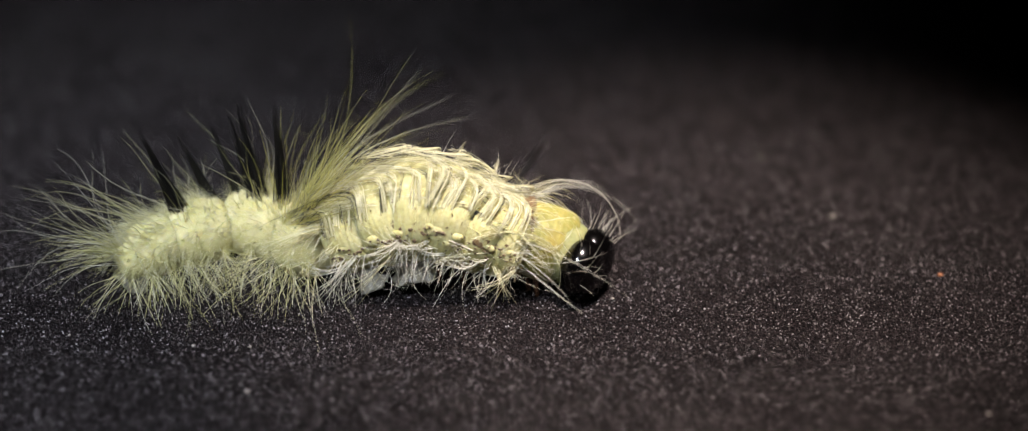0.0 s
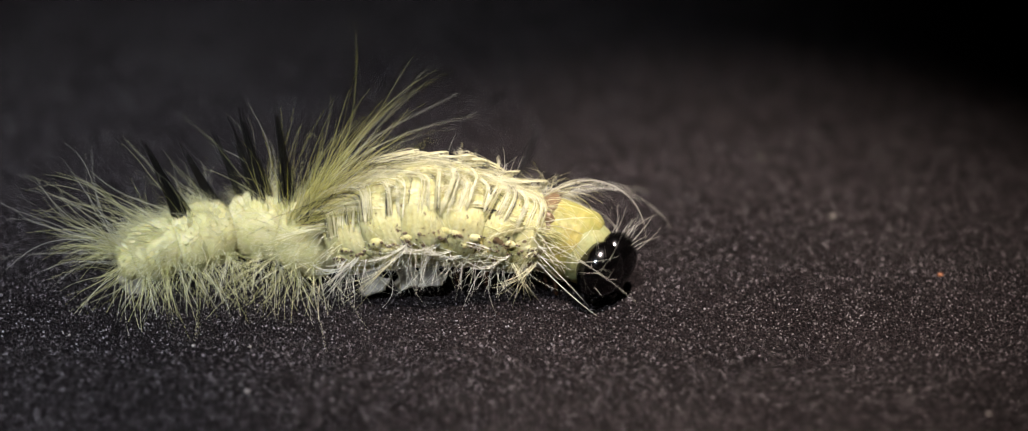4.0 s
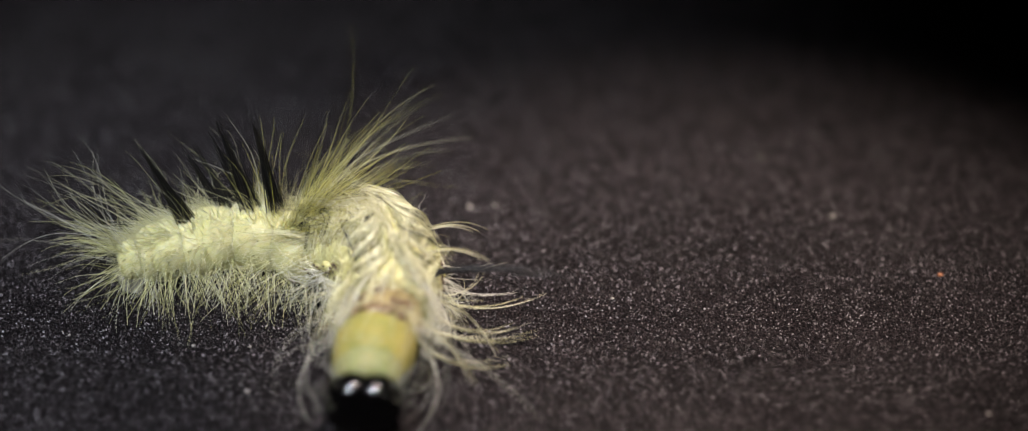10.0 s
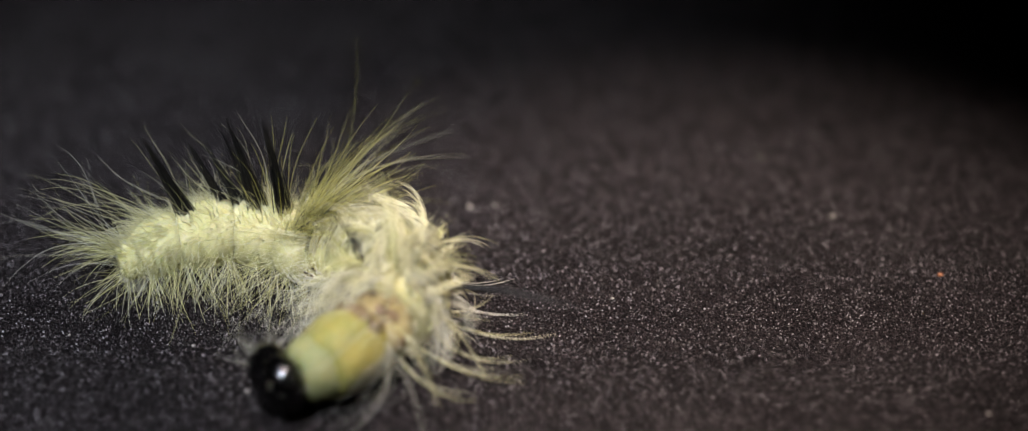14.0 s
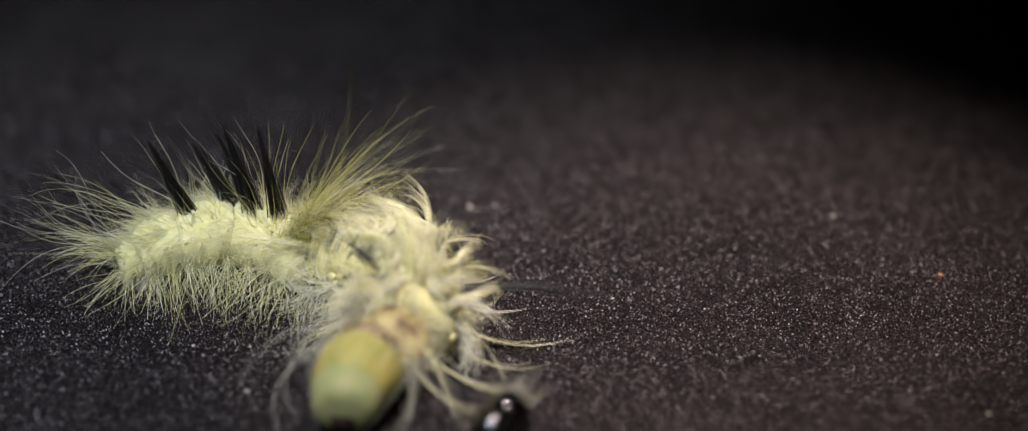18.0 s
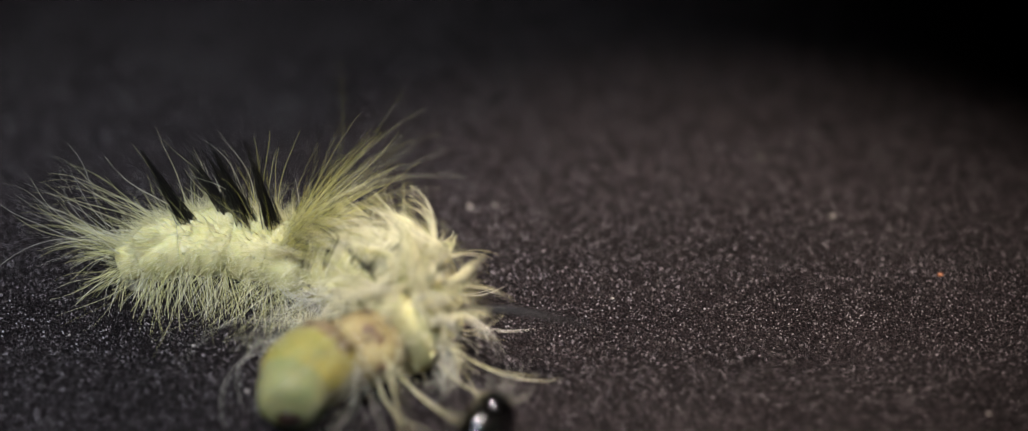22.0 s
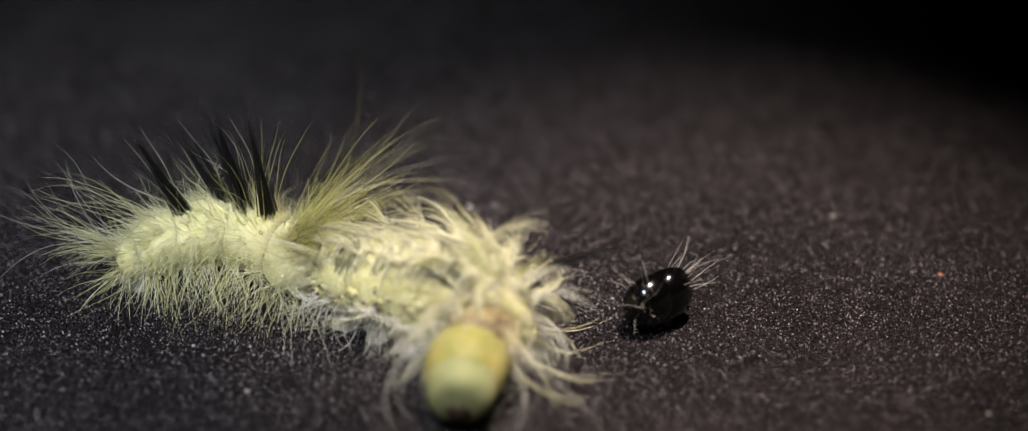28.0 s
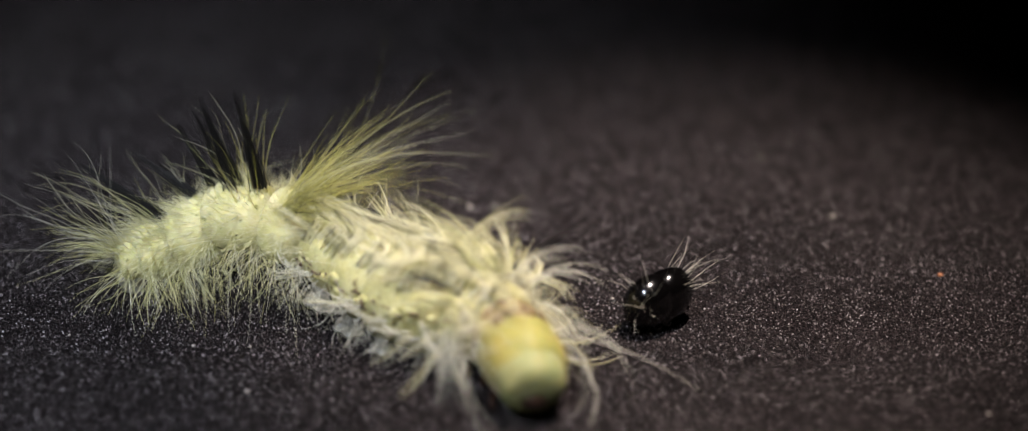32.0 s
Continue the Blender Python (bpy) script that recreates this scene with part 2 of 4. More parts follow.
def specks():
    pale = "tiny pale dust speck lying on the dark sheet"
    for x, y, r in ((15.5, -0.16, 0.13), (20.88, -17.57, 0.11), (-11.87, -15.72, 0.11), (-20.34, -11.01, 0.09), (-2.15, 0.74, 0.12),
                    (-0.95, 0.9, 0.1), (-14.59, -11.9, 0.08), (12.39, 5.83, 0.1), (-12.0, -12.0, 0.08), (4.6, -7.8, 0.08)):
        speck(x, y, r, SPECK, pale)
    speck(20.1, -5.72, 0.14, SPECK_ORANGE, "tiny orange crumb lying on the dark sheet")


# ---- the caterpillar ----
BASE = Vector((-14.0, -6.2, 0.0))
animal = tagged(new("caterpillar"), "moulting pale yellow hairy caterpillar with black brushes on its back", "caterpillar")
animal.location = BASE * MM
SEGMENTS = []
NECK_LOCKS = []


def around(n, lo, hi, side, rad, half, ry=1.0):
    """Roots on a segment's flank: angle from the top between lo and hi degrees, on one side (1 or -1)."""
    th = np.radians(rng.uniform(lo, hi, n)) * side
    x = rng.uniform(-half, half, n)
    g = rad * np.sqrt(np.clip(1 - (x / (half * 1.7)) ** 2, 0.2, 1))
    out = np.stack([np.zeros(n), np.sin(th) * ry, np.cos(th)], 1)
    root = out * g[:, None] * 0.97
    root[:, 0] = x
    up = np.stack([np.zeros(n), -np.cos(th) * side, np.sin(th) * side], 1)
    return root, out, up


def gauss(n, s):
    return rng.normal(0, s, (n, 3))


def segment(name, u, half, rad, material, label="", ry=1.0):
    v, f = blob(half, rad * ry, rad, 36, 18, lambda s: 1.0 / max(0.42, math.sin(math.pi * s)) ** 0.66, 0.045, u * 3)
    ob = mesh_ob(name, v, f, material, animal, label)
    SEGMENTS.append((ob, u))
    return ob


def pencil(ob, x, y, top, lean, length, n, spread=0.2, aside=0.0):
    """A stiff brush of black hairs standing on the back, drawn together to a point."""
    root = np.stack([x + rng.normal(0, spread, n), y + rng.normal(0, spread, n), np.full(n, top * 0.93)], 1)
    a = math.radians(lean)
    far = length * rng.beta(2.6, 1.5, n)
    way = np.tile([-math.sin(a), aside, math.cos(a)], (n, 1)) + gauss(n, 0.013) + (np.array([x, y, top * 0.93]) - root) * (1.0 / length)
    strands("black_brush", root, way, np.tile([-1.0, 0, 0.2], (n, 1)) + gauss(n, 0.3), far, rng.uniform(0.0, 0.13, n),
            0.027, HAIR_BLACK, ob, "stiff black hair brush")


def burst(name, ob, x, th, rad, n, lo, hi, spread, lean, droop, width, material, label="", wave=0.06, rings=10):
    """Hairs that spray out of one wart on a segment: th degrees from the top, lean along the body, droop towards the ground."""
    t = math.radians(th)
    o = np.array([0.0, math.sin(t), math.cos(t)])
    root = np.tile(o * rad * 0.97 + np.array([x, 0, 0]), (n, 1)) + gauss(n, 0.13)
    way = o + gauss(n, spread) * np.array([1.25, 1.0, 0.8]) + np.array([lean, 0, 0.0])
    strands(name, root, way, np.tile([0, 0, -1.0], (n, 1)) + gauss(n, 0.6), lo + (hi - lo) * rng.beta(1.3, 1.8, n), droop * rng.uniform(0.3, 1.3, n), width, material, ob, label, rings=rings, wave=wave)


def rear_hairs(ob, rad, half, back=0.0, density=1.0):
    for side in (1, -1):
        # sprays of long thin hair out of the warts on the lower flank
        for x in (-0.8 * half, 0.0, 0.8 * half):
            burst("flank_hairs", ob, x + rng.normal(0, 0.1), side * rng.uniform(96, 106), rad, int(14 * density), 1.5, 6.0, 0.42, x * 0.3 - back, 0.55, 0.0105, HAIR_PALE, "long pale yellow-green hairs")
            burst("flank_hairs", ob, x + rng.normal(0, 0.1), side * rng.uniform(112, 128), rad, int(11 * density), 1.2, 4.2, 0.47, x * 0.3 - back, 0.5, 0.0105, HAIR_FUZZ, "long pale yellow-green hairs")
        # shorter sprays higher up
        for x in (-0.45 * half, 0.45 * half):
            burst("side_hairs", ob, x, side * rng.uniform(58, 78), rad, int(11 * density), 0.5, 2.2, 0.5, -0.15 - back, 0.4, 0.011, HAIR_PALE)
            burst("side_hairs", ob, x, side * rng.uniform(22, 40), rad, int(11 * density), 0.5, 2.5, 0.42, -0.25 - back, 0.4, 0.011, HAIR_FUZZ)
        # down close to the skin
        m = int(760 * density)
        r, o, up = around(m, 0, 104, side, rad, half * 1.2)
        strands("down", r, o * 0.8 + gauss(m, 0.3) + np.array([-0.25 - back, 0, 0.1]), gauss(m, 0.8) - o * 0.3, rng.uniform(0.25, 0.9, m), rng.uniform(0.1, 0.6, m),
                0.0055, HAIR_FUZZ, ob, "short dense whitish down", rings=4)


def combed(name, side, rad, half, count, per, material, parent, back=(1.6, 2.6), rise=(0.15, 0.5), width=0.018, spread=0.2, label=""):
    """Wet hair combed up the flank in flat bands of uneven width, arched over the ridge to the rear."""
    s = np.linspace(0, 1, 17)
    for i in range(count):
        x0 = half * (2 * (i + rng.uniform(0.0, 1.0)) / count - 1)
        low, top, end = rng.uniform(48, 60), rng.uniform(-8, 10), rng.uniform(-6, 24)
        far, up, wide, bow = rng.uniform(*back), rng.uniform(*rise), spread * rng.uniform(0.35, 1.3), rng.uniform(0.2, 0.5)
        turn = rng.uniform(0.2, 0.34)
        paths = []
        for _ in range(max(3, int(per * wide / spread))):
            q = s * rng.uniform(0.7, 1.0)
            jx, ja, jr = rng.uniform(-wide, wide), rng.normal(0, 3.0), abs(rng.normal(0, 0.05))
            a = low * (1 - q) ** 2 + 2 * top * q * (1 - q) + end * q * q + ja * (1 - 0.5 * q)
            a = np.radians(a) * side
            x = x0 + jx * (1 - 0.5 * q) + bow * np.sin(q * 2.2) - far * np.clip((q - turn) / (1 - turn), 0, 1) ** 1.9
            r = rad * 0.985 + up * np.sin(np.pi * np.minimum(q * 0.95, 1.0)) + jr + 0.1 * q
            paths.append(np.stack([x, r * np.sin(a), r * np.cos(a)], 1))
        tubes(name, paths, width, material, parent, label)


def drying_lock(ob, th, x, rad, length, n, ahead, arc, material, flat, width=0.016, label="lock of drying hair"):
    """A tight pointed lock that lies against the body while wet and rises as it dries."""
    t = math.radians(th)
    length *= 1.0 - 0.4 * max(0.0, math.sin(t))
    o = np.array([0.0, math.sin(t), math.cos(t)])
    way = o + np.array([rng.uniform(0.0, 0.6) if ahead else rng.uniform(-0.5, 0.2), 0, 0]) + rng.normal(0, 0.16, 3)
    bend = np.array([rng.uniform(0.5, 1.2) if ahead else rng.uniform(-1.1, -0.1), rng.normal(0, 0.35), -0.7])
    root = o * rad * 0.95 + np.array([x, 0, 0])
    spray = gauss(n, 0.12)
    lock = strands("hair_lock", root + spray, np.tile(way, (n, 1)) - spray * (0.4 / length) + gauss(n, 0.035), np.tile(bend, (n, 1)) + gauss(n, 0.08),
                   length * rng.uniform(0.6, 1.0, n), arc * rng.uniform(0.75, 1.15, n), 0.021 if material is HAIR_BLACK else width, material, ob, label, rings=12, wave=0.02)
    NECK_LOCKS.append((lock, Vector(root) * MM, Vector((0, math.cos(t), -math.sin(t))), flat))


def fore_hairs(ob, rad, half, k):
    for side in (1, -1):
        combed("wet_lock", side, rad, half, 4, 13, HAIR_CREAM, ob, (1.4, 2.6) if k > 3 else (2.2, 4.4), (0.08, 0.5), 0.019, 0.19, "cream hair lock combed over the back")
        # black hair, which also stands in for the shade between cream locks
        if k < 5:
            combed("dark_gap_lock", side, rad, half, 2, 6, HAIR_BLACK, ob, (2.2, 4.2), (0.05, 0.4), 0.0125, 0.12, "black wet hair lock that also stands for shade between locks")
        # a few stray hairs off the ridge
        n = 5 if k < 3 else 10
        r, o, up = around(n, 0, 40, side, rad, half)
        strands("stray_hairs", r, o + gauss(n, 0.4) + np.array([-0.2, 0, 0]), gauss(n, 1.0), rng.uniform(0.5, 1.9, n), rng.uniform(0.3, 1.2, n), 0.012, HAIR_WHITE, ob, rings=8)
        # bands of hair swept to the rear along the lower flank
        for _ in range(2):
            x, th = rng.uniform(-half, half), side * rng.uniform(92, 108)
            t = math.radians(th)
            o = np.array([0.0, math.sin(t), math.cos(t)])
            n = int(rng.integers(4, 9))
            lean = rng.uniform(-1.3, -0.5) if k < 4 else rng.uniform(-0.5, 0.6)
            strands("fringe_hairs", np.tile(o * rad * 0.97 + np.array([x, 0, 0]), (n, 1)) + gauss(n, 0.06), np.tile(o * 0.7 + np.array([lean, 0, -0.1]), (n, 1)) + gauss(n, 0.07),
                    np.tile([lean * 0.8, -0.4 * side, rng.uniform(-0.4, 0.5)], (n, 1)) + gauss(n, 0.2), rng.uniform(2.4, 4.8) * rng.uniform(0.7, 1.0, n), rng.uniform(0.9, 2.0) * rng.uniform(0.8, 1.15, n),
                    0.017, HAIR_WHITE if rng.uniform() < 0.6 else HAIR_CREAM, ob, "long pale fringe hairs", rings=12, wave=0.02)
        # short pale hairs hanging from the belly line
        n = 26
        r, o, up = around(n, 98, 130, side, rad, half)
        strands("belly_hairs", r, o * 0.7 + gauss(n, 0.3) + np.array([-0.25, 0, -0.3]), np.tile([0.0, 0, -0.8], (n, 1)) + gauss(n, 0.7), rng.uniform(0.6, 2.7, n), rng.uniform(0.5, 1.7, n),
                0.013, HAIR_WHITE, ob, "thin white belly hairs", rings=8, wave=0.05)
        # dark warts and creases along the flank
        for j in range(16):
            x = -half + 2 * half * (j + rng.uniform(0.1, 0.9)) / 16
            th = math.radians(rng.uniform(79, 95)) * side
            s = rng.uniform(0.03, 0.085)
            d = placed(blob(s * rng.uniform(0.7, 1.9), s * 0.6, s * rng.uniform(0.7, 1.5), 10, 6, rough=0.4, seed=j + k), x, math.sin(th) * rad * 1.03, math.cos(th) * rad * 1.03)
            mesh_ob("wart", d[0], d[1], WART, ob, "small dark wart")
        for j in range(4):
            x = -half * 0.75 + half * 0.5 * j + rng.uniform(-0.1, 0.1)
            th = math.radians(rng.uniform(80, 100)) * side
            d = placed(blob(rng.uniform(0.25, 0.4), 0.16, rng.uniform(0.2, 0.3), 12, 8, rough=0.5, seed=j + 3 * k), x, math.sin(th) * rad * 0.94, math.cos(th) * rad * 0.94)
            mesh_ob("pale_wart", d[0], d[1], SKIN_FORE, ob, "pale rounded wart")
        # locks that dry and lift late
        for j in range(6):
            drying_lock(ob, side * rng.uniform(4, 52), rng.uniform(-half, half), rad, rng.uniform(2.0, 4.0), 5 if j == 0 and k % 2 == 0 else 16, False, rng.uniform(0.5, 1.3),
                        HAIR_BLACK if j == 0 and k % 2 == 0 else HAIR_CREAM, (rng.uniform(82, 95), rng.uniform(45, 74)))


def proleg(ob, side, rad, x=0.0):
    """A stub foot, wide and frilled at its sole."""
    verts, faces = [], []
    n, rows = 16, ((0.0, 0.62), (0.5, 0.56), (1.05, 0.44), (1.35, 0.46), (1.58, 0.74), (1.72, 0.72), (1.76, 0.1))
    for h, r in rows:
        for j in range(n):
            a = 2 * math.pi * j / n
            q = r * (1 + (0.18 * math.sin(5 * a) if h > 1.3 else 0))
            verts.append((x + q * math.cos(a), side * (rad * 0.42 + 0.18 * h) + 0.8 * q * math.sin(a), -rad * 0.62 - h * 0.75))
    for i in range(len(rows) - 1):
        for j in range(n):
            k = (j + 1) % n
            faces.append((i * n + j, i * n + k, (i + 1) * n + k, (i + 1) * n + j))
    mesh_ob("proleg", verts, faces, FOOT, ob, "whitish translucent stub foot")


def true_leg(ob, side, rad):
    """A short hooked thoracic leg."""
    a = blob(0.55, 0.22, 0.24, 10, 8)
    parts = [placed(a, 0.15, side * rad * 0.55, -rad * 0.72, Euler((0, 0.9, side * 0.4)).to_matrix()),
             placed(blob(0.4, 0.13, 0.14, 10, 8), 0.45, side * rad * 0.66, -rad * 0.72 - 0.55, Euler((0, 1.2, side * 0.2)).to_matrix())]
    d = joined(*parts)
    mesh_ob("leg", d[0], d[1], BROWN_GLOSS, ob, "short brown hooked leg")


def build_rear():
    # tail plate
    s = segment("tail_segment", 0.12, 1.0, 1.0, SKIN_REAR, "blunt greenish tail end")
    rear_hairs(s, 1.05, 0.9, 0.3, 0.55)
    for x, th, n in ((-0.7, 25, 16), (-0.7, -25, 15), (-0.85, 75, 16), (-0.85, -75, 20), (-0.95, 0, 18)):
        burst("tail_broom", s, x, th, 0.95, n, 1.2, 3.9, 0.36, -1.1, 0.5, 0.012, HAIR_PALE, "pale hair broom at the tail", 0.09, 12)
    burst("tail_plume", s, -0.5, 0, 1.0, 16, 3.6, 6.4, 0.2, -0.75, 0.5, 0.012, HAIR_FUZZ, "tall pale plume of thin hairs at the tail", 0.12, 16)
    n = 15
    r = np.stack([rng.uniform(-1.1, 0.2, n), rng.uniform(-0.8, 0.8, n), rng.uniform(0.1, 1.1, n)], 1)
    strands("tail_hairs", r, np.stack([-np.ones(n), rng.normal(0, 0.35, n), rng.uniform(-0.1, 2.6, n)], 1), gauss(n, 0.8),
            rng.uniform(3.6, 7.4, n), rng.uniform(0.1, 1.1, n), 0.0115, HAIR_WHITE, s, "long whitish trailing hairs", rings=18, wave=0.2)
    for side in (1, -1):
        proleg(s, side, 0.9, -0.6)
    for u, half, rad, back in ((0.56, 1.28, 1.42, 0.35), (1.30, 1.52, 1.58, 0.15), (2.08, 1.72, 1.66, 0.0), (2.82, 1.25, 1.82, -0.1)):
        s = segment("abdomen_segment", u, half, rad, SKIN_REAR)
        rear_hairs(s, rad, half * (0.74 if u < 2.7 else 0.92), back, 1.0)
        if u < 2.3:
            n = 30 if u < 0.8 else 10
            r, o, up = around(n, -45, 45, 1, rad, half * 0.6)
            strands("long_back_hairs", r, o + np.array([-0.7 if u < 0.8 else -0.35, 0, 0.25]) + gauss(n, 0.28), np.tile([-1, 0, 0.0], (n, 1)) + gauss(n, 0.5), rng.uniform(2.0, 6.6 if u < 0.8 else 5.2, n),
                    rng.uniform(0.1, 0.9, n), 0.0125, HAIR_FUZZ, s, "long pale hairs", rings=14, wave=0.14)
        if u == 1.30:
            pencil(s, -0.85, -0.05, rad, 15, 5.0, 95)
            pencil(s, 0.85, 0.6, rad, 16, 3.6, 55, 0.15, aside=0.1)
        if u == 2.08:
            pencil(s, -1.05, 0.1, rad, 17, 3.8, 55, 0.15)
            pencil(s, -0.45, 0.3, rad, 10, 4.2, 60, 0.17)
            pencil(s, 0.05, -0.05, rad, 6, 5.0, 110, 0.22)
            pencil(s, 1.3, -0.1, rad, -1, 5.2, 90, 0.18)
            n = 26
            r, o, up = around(n, -50, 50, 1, rad, half * 0.4)
            r[:, 0] += 0.7
            strands("olive_fan", r, o + np.array([0.1, 0, 0.6]) + gauss(n, 0.2), gauss(n, 1.0), rng.uniform(1.6, 4.4, n), rng.uniform(0.05, 0.4, n), 0.0135, HAIR_OLIVE, s,
                    "olive-yellow hairs round the brushes", rings=10, wave=0.06)
        if u == 2.82:
            # great olive fan, spread from upright to level ahead
            for n, lo, hi, aside, reach, w in ((60, 0.2, 0.8, 0.45, (1.6, 4.0), 0.0115), (175, 0.35, 1.15, 0.45, (2.4, 6.8), 0.0115), (75, 1.0, 1.5, 0.5, (1.6, 4.2), 0.0115)):
                r, o, up = around(n, -46, 46, 1, rad, half * 0.6)
                a = rng.uniform(lo, hi, n)
                way = np.stack([np.sin(a), o[:, 1] * 0.5 + rng.normal(0, aside * 0.5, n), np.cos(a)], 1)
                strands("olive_fan", r, way, gauss(n, 0.8) + np.array([0.1, 0, -0.15]), rng.uniform(*reach, n), rng.uniform(0.05, 0.4, n),
                        w, HAIR_OLIVE, s, "long olive-yellow hair fan", rings=12, wave=0.05)
            n = 26
            r, o, up = around(n, -40, 40, 1, rad, half * 0.5)
            a = rng.uniform(0.42, 0.88, n)
            strands("long_fan_hairs", r, np.stack([np.sin(a), rng.normal(0, 0.2, n), np.cos(a)], 1), np.stack([rng.uniform(-0.2, 1.0, n), rng.normal(0, 0.5, n), rng.uniform(-0.5, 0.3, n)], 1),
                    rng.uniform(7.0, 11.2, n), rng.uniform(0.1, 0.7, n), 0.0135, HAIR_PALE, s, "very long thin hairs of the fan", rings=18, wave=0.08)
            n = 105
            r, o, up = around(n, -42, 42, 1, rad, half * 0.5)
            r[:, 0] += 0.2
            strands("dark_root_hair", r, o * 0.6 + np.array([0.9, 0, 0.25]) + gauss(n, 0.3), gauss(n, 1.0), rng.uniform(0.8, 2.8, n), rng.uniform(0.1, 0.7, n), 0.016, HAIR_BLACK, s,
                    "black hairs at the foot of the fan")


def build_fore():
    k = 0
    for u, half, rad in ((3.33, 1.35, 1.95), (3.65, 1.4, 2.28), (3.97, 1.4, 2.48), (4.3, 1.4, 2.46), (4.66, 1.3, 2.25), (5.02, 1.2, 2.05), (5.45, 1.3, 1.72)):
        s = segment("fore_segment" if u < 5.2 else "neck", u, half, rad, SKIN_FORE if u < 5.2 else SKIN_NECK)
        if u < 5.2:
            fore_hairs(s, rad, half * 0.72, k)
        else:
            for j in range(13):
                burst("neck_hairs", s, rng.uniform(-0.7, 0.2), -96 + 16 * j, rad, 13, 0.7, 2.6, 0.34, rng.uniform(-0.9, 0.3), 1.6, 0.010, HAIR_CREAM, "short cream hairs round the neck")
        k += 1
        for side in (1, -1):
            if u < 4.2:
                proleg(s, side, rad)
            else:
                true_leg(s, side, rad)
        if u < 3.5:
            # white tufts where the wet hair ends
            for th in (50, 75, 96, 112):
                for side in (1, -1):
                    burst("joint_tuft", s, -0.6, side * th, rad, 14, 0.7, 2.3, 0.3, -0.8, 0.9, 0.012, HAIR_WHITE if th > 80 else HAIR_CREAM, "white hair tuft at the edge of the wet hair")
        if u > 4.6:
            for j in range(12 if u < 5.2 else 8):
                th = math.radians((-1) ** j * (rng.uniform(10, 70) if u > 5.2 and j < 6 else rng.uniform(70, 130)))
                q = rng.uniform(0.1, 0.22) if u < 5.2 else rng.uniform(0.2, 0.4)
                d = placed(blob(q, q * 1.1, q * 0.12, 12, 6, rough=0.4, seed=j + u), rng.uniform(-0.3, 0.9), math.sin(th) * rad, math.cos(th) * rad, Euler((-th, 0, 0)).to_matrix())
                mesh_ob("brown_mark", d[0], d[1], BROWN, s, "brown mark on the nape")
        # wet locks that hang beside the neck and trail over the ground
        if u > 4.9:
            for x, th, way, bend, length, arc in ((0.1, 66, (0.25, 0.8, -0.35), (0.1, 0.4, -0.9), 5.0, 0.8), (-0.4, 92, (-0.2, 0.7, -0.6), (-0.5, 1.0, 0.5), 5.8, 1.0),
                                                  (0.5, 104, (0.2, 0.8, -0.6), (-0.6, 0.8, 0.6), 5.0, 1.1)):
                wet_lock(s, x, th, rad, way, bend, length, arc, 4, HAIR_CREAM, "thick wet strand hanging beside the neck", 0.035)
        elif u > 4.2:
            wet_lock(s, 0.0, 96, rad, (-0.1, 0.8, -0.6), (-0.3, 0.6, 0.5), 4.2, 0.7, 3, HAIR_WHITE, "thin wet strand trailing over the ground")
            wet_lock(s, -0.2, 48, rad, (0.1, 0.9, 0.45), (0, 0.3, -1), 3.2, 1.2, 4, HAIR_CREAM, "wet cream lock that stands off the flank", 0.07)
            if u > 4.5:
                wet_lock(s, 0.9, 58, rad, (0.25, 1.0, 0.42), (0, 0.3, -1), 6.6, 0.6, 24, HAIR_BLACK, "black pointed lock that stands off the flank", 0.08)
        if 4.2 < u < 5.2:
            # tall locks round the neck
            for j in range(15 if u > 4.9 else 11 if u > 4.5 else 6):
                ahead = j % 3 == 0
                drying_lock(s, rng.uniform(-64, 64), rng.uniform(-0.5, 0.5), rad, rng.uniform(3.0, 5.0) if ahead else rng.uniform(3.2, 6.0), 18, ahead, rng.uniform(1.3, 2.5),
                            HAIR_PALE if j % 4 == 1 else HAIR_CREAM, (-80 if ahead else rng.uniform(74, 90), rng.uniform(-10, 15)))
            if u > 4.9:
                for th in (-30, -12, 8, 26):
                    drying_lock(s, th, 0.2, rad, rng.uniform(3.4, 4.6), 14, False, rng.uniform(1.8, 2.5), HAIR_PALE, (84, rng.uniform(8, 19)), 0.016, "tall lock of drying hair")
                # great hoops that fall forward over the head once dry
                for th in (-78, -55, -28, -6, 20, 48, 75):
                    drying_lock(s, th, 0.5, rad, rng.uniform(4.8, 6.6), 9, True, rng.uniform(1.5, 2.2), HAIR_WHITE, (-84, rng.uniform(-14, 14)), 0.016, "long hooped lock of drying hair")
            if u > 4.5:
                for th in (-48, 22, 62):
                    drying_lock(s, th, -0.3, rad, rng.uniform(3.0, 4.2), 9, False, rng.uniform(0.8, 1.6), HAIR_BLACK, (86, rng.uniform(0, 19)), label="black curved lock of drying hair")
            # strands that hang beside the neck once dry
            for side in (1, -1):
                for j in range(3 if u > 4.5 else 2):
                    drying_lock(s, side * rng.uniform(88, 116), rng.uniform(-0.5, 0.5), rad, rng.uniform(2.8, 5.0), 8, j % 2 == 0, rng.uniform(0.9, 2.0), HAIR_CREAM if j % 2 else HAIR_WHITE,
                                (-78 if j % 2 == 0 else 75, rng.uniform(-12, 12)), 0.015, "curved strand beside the neck")


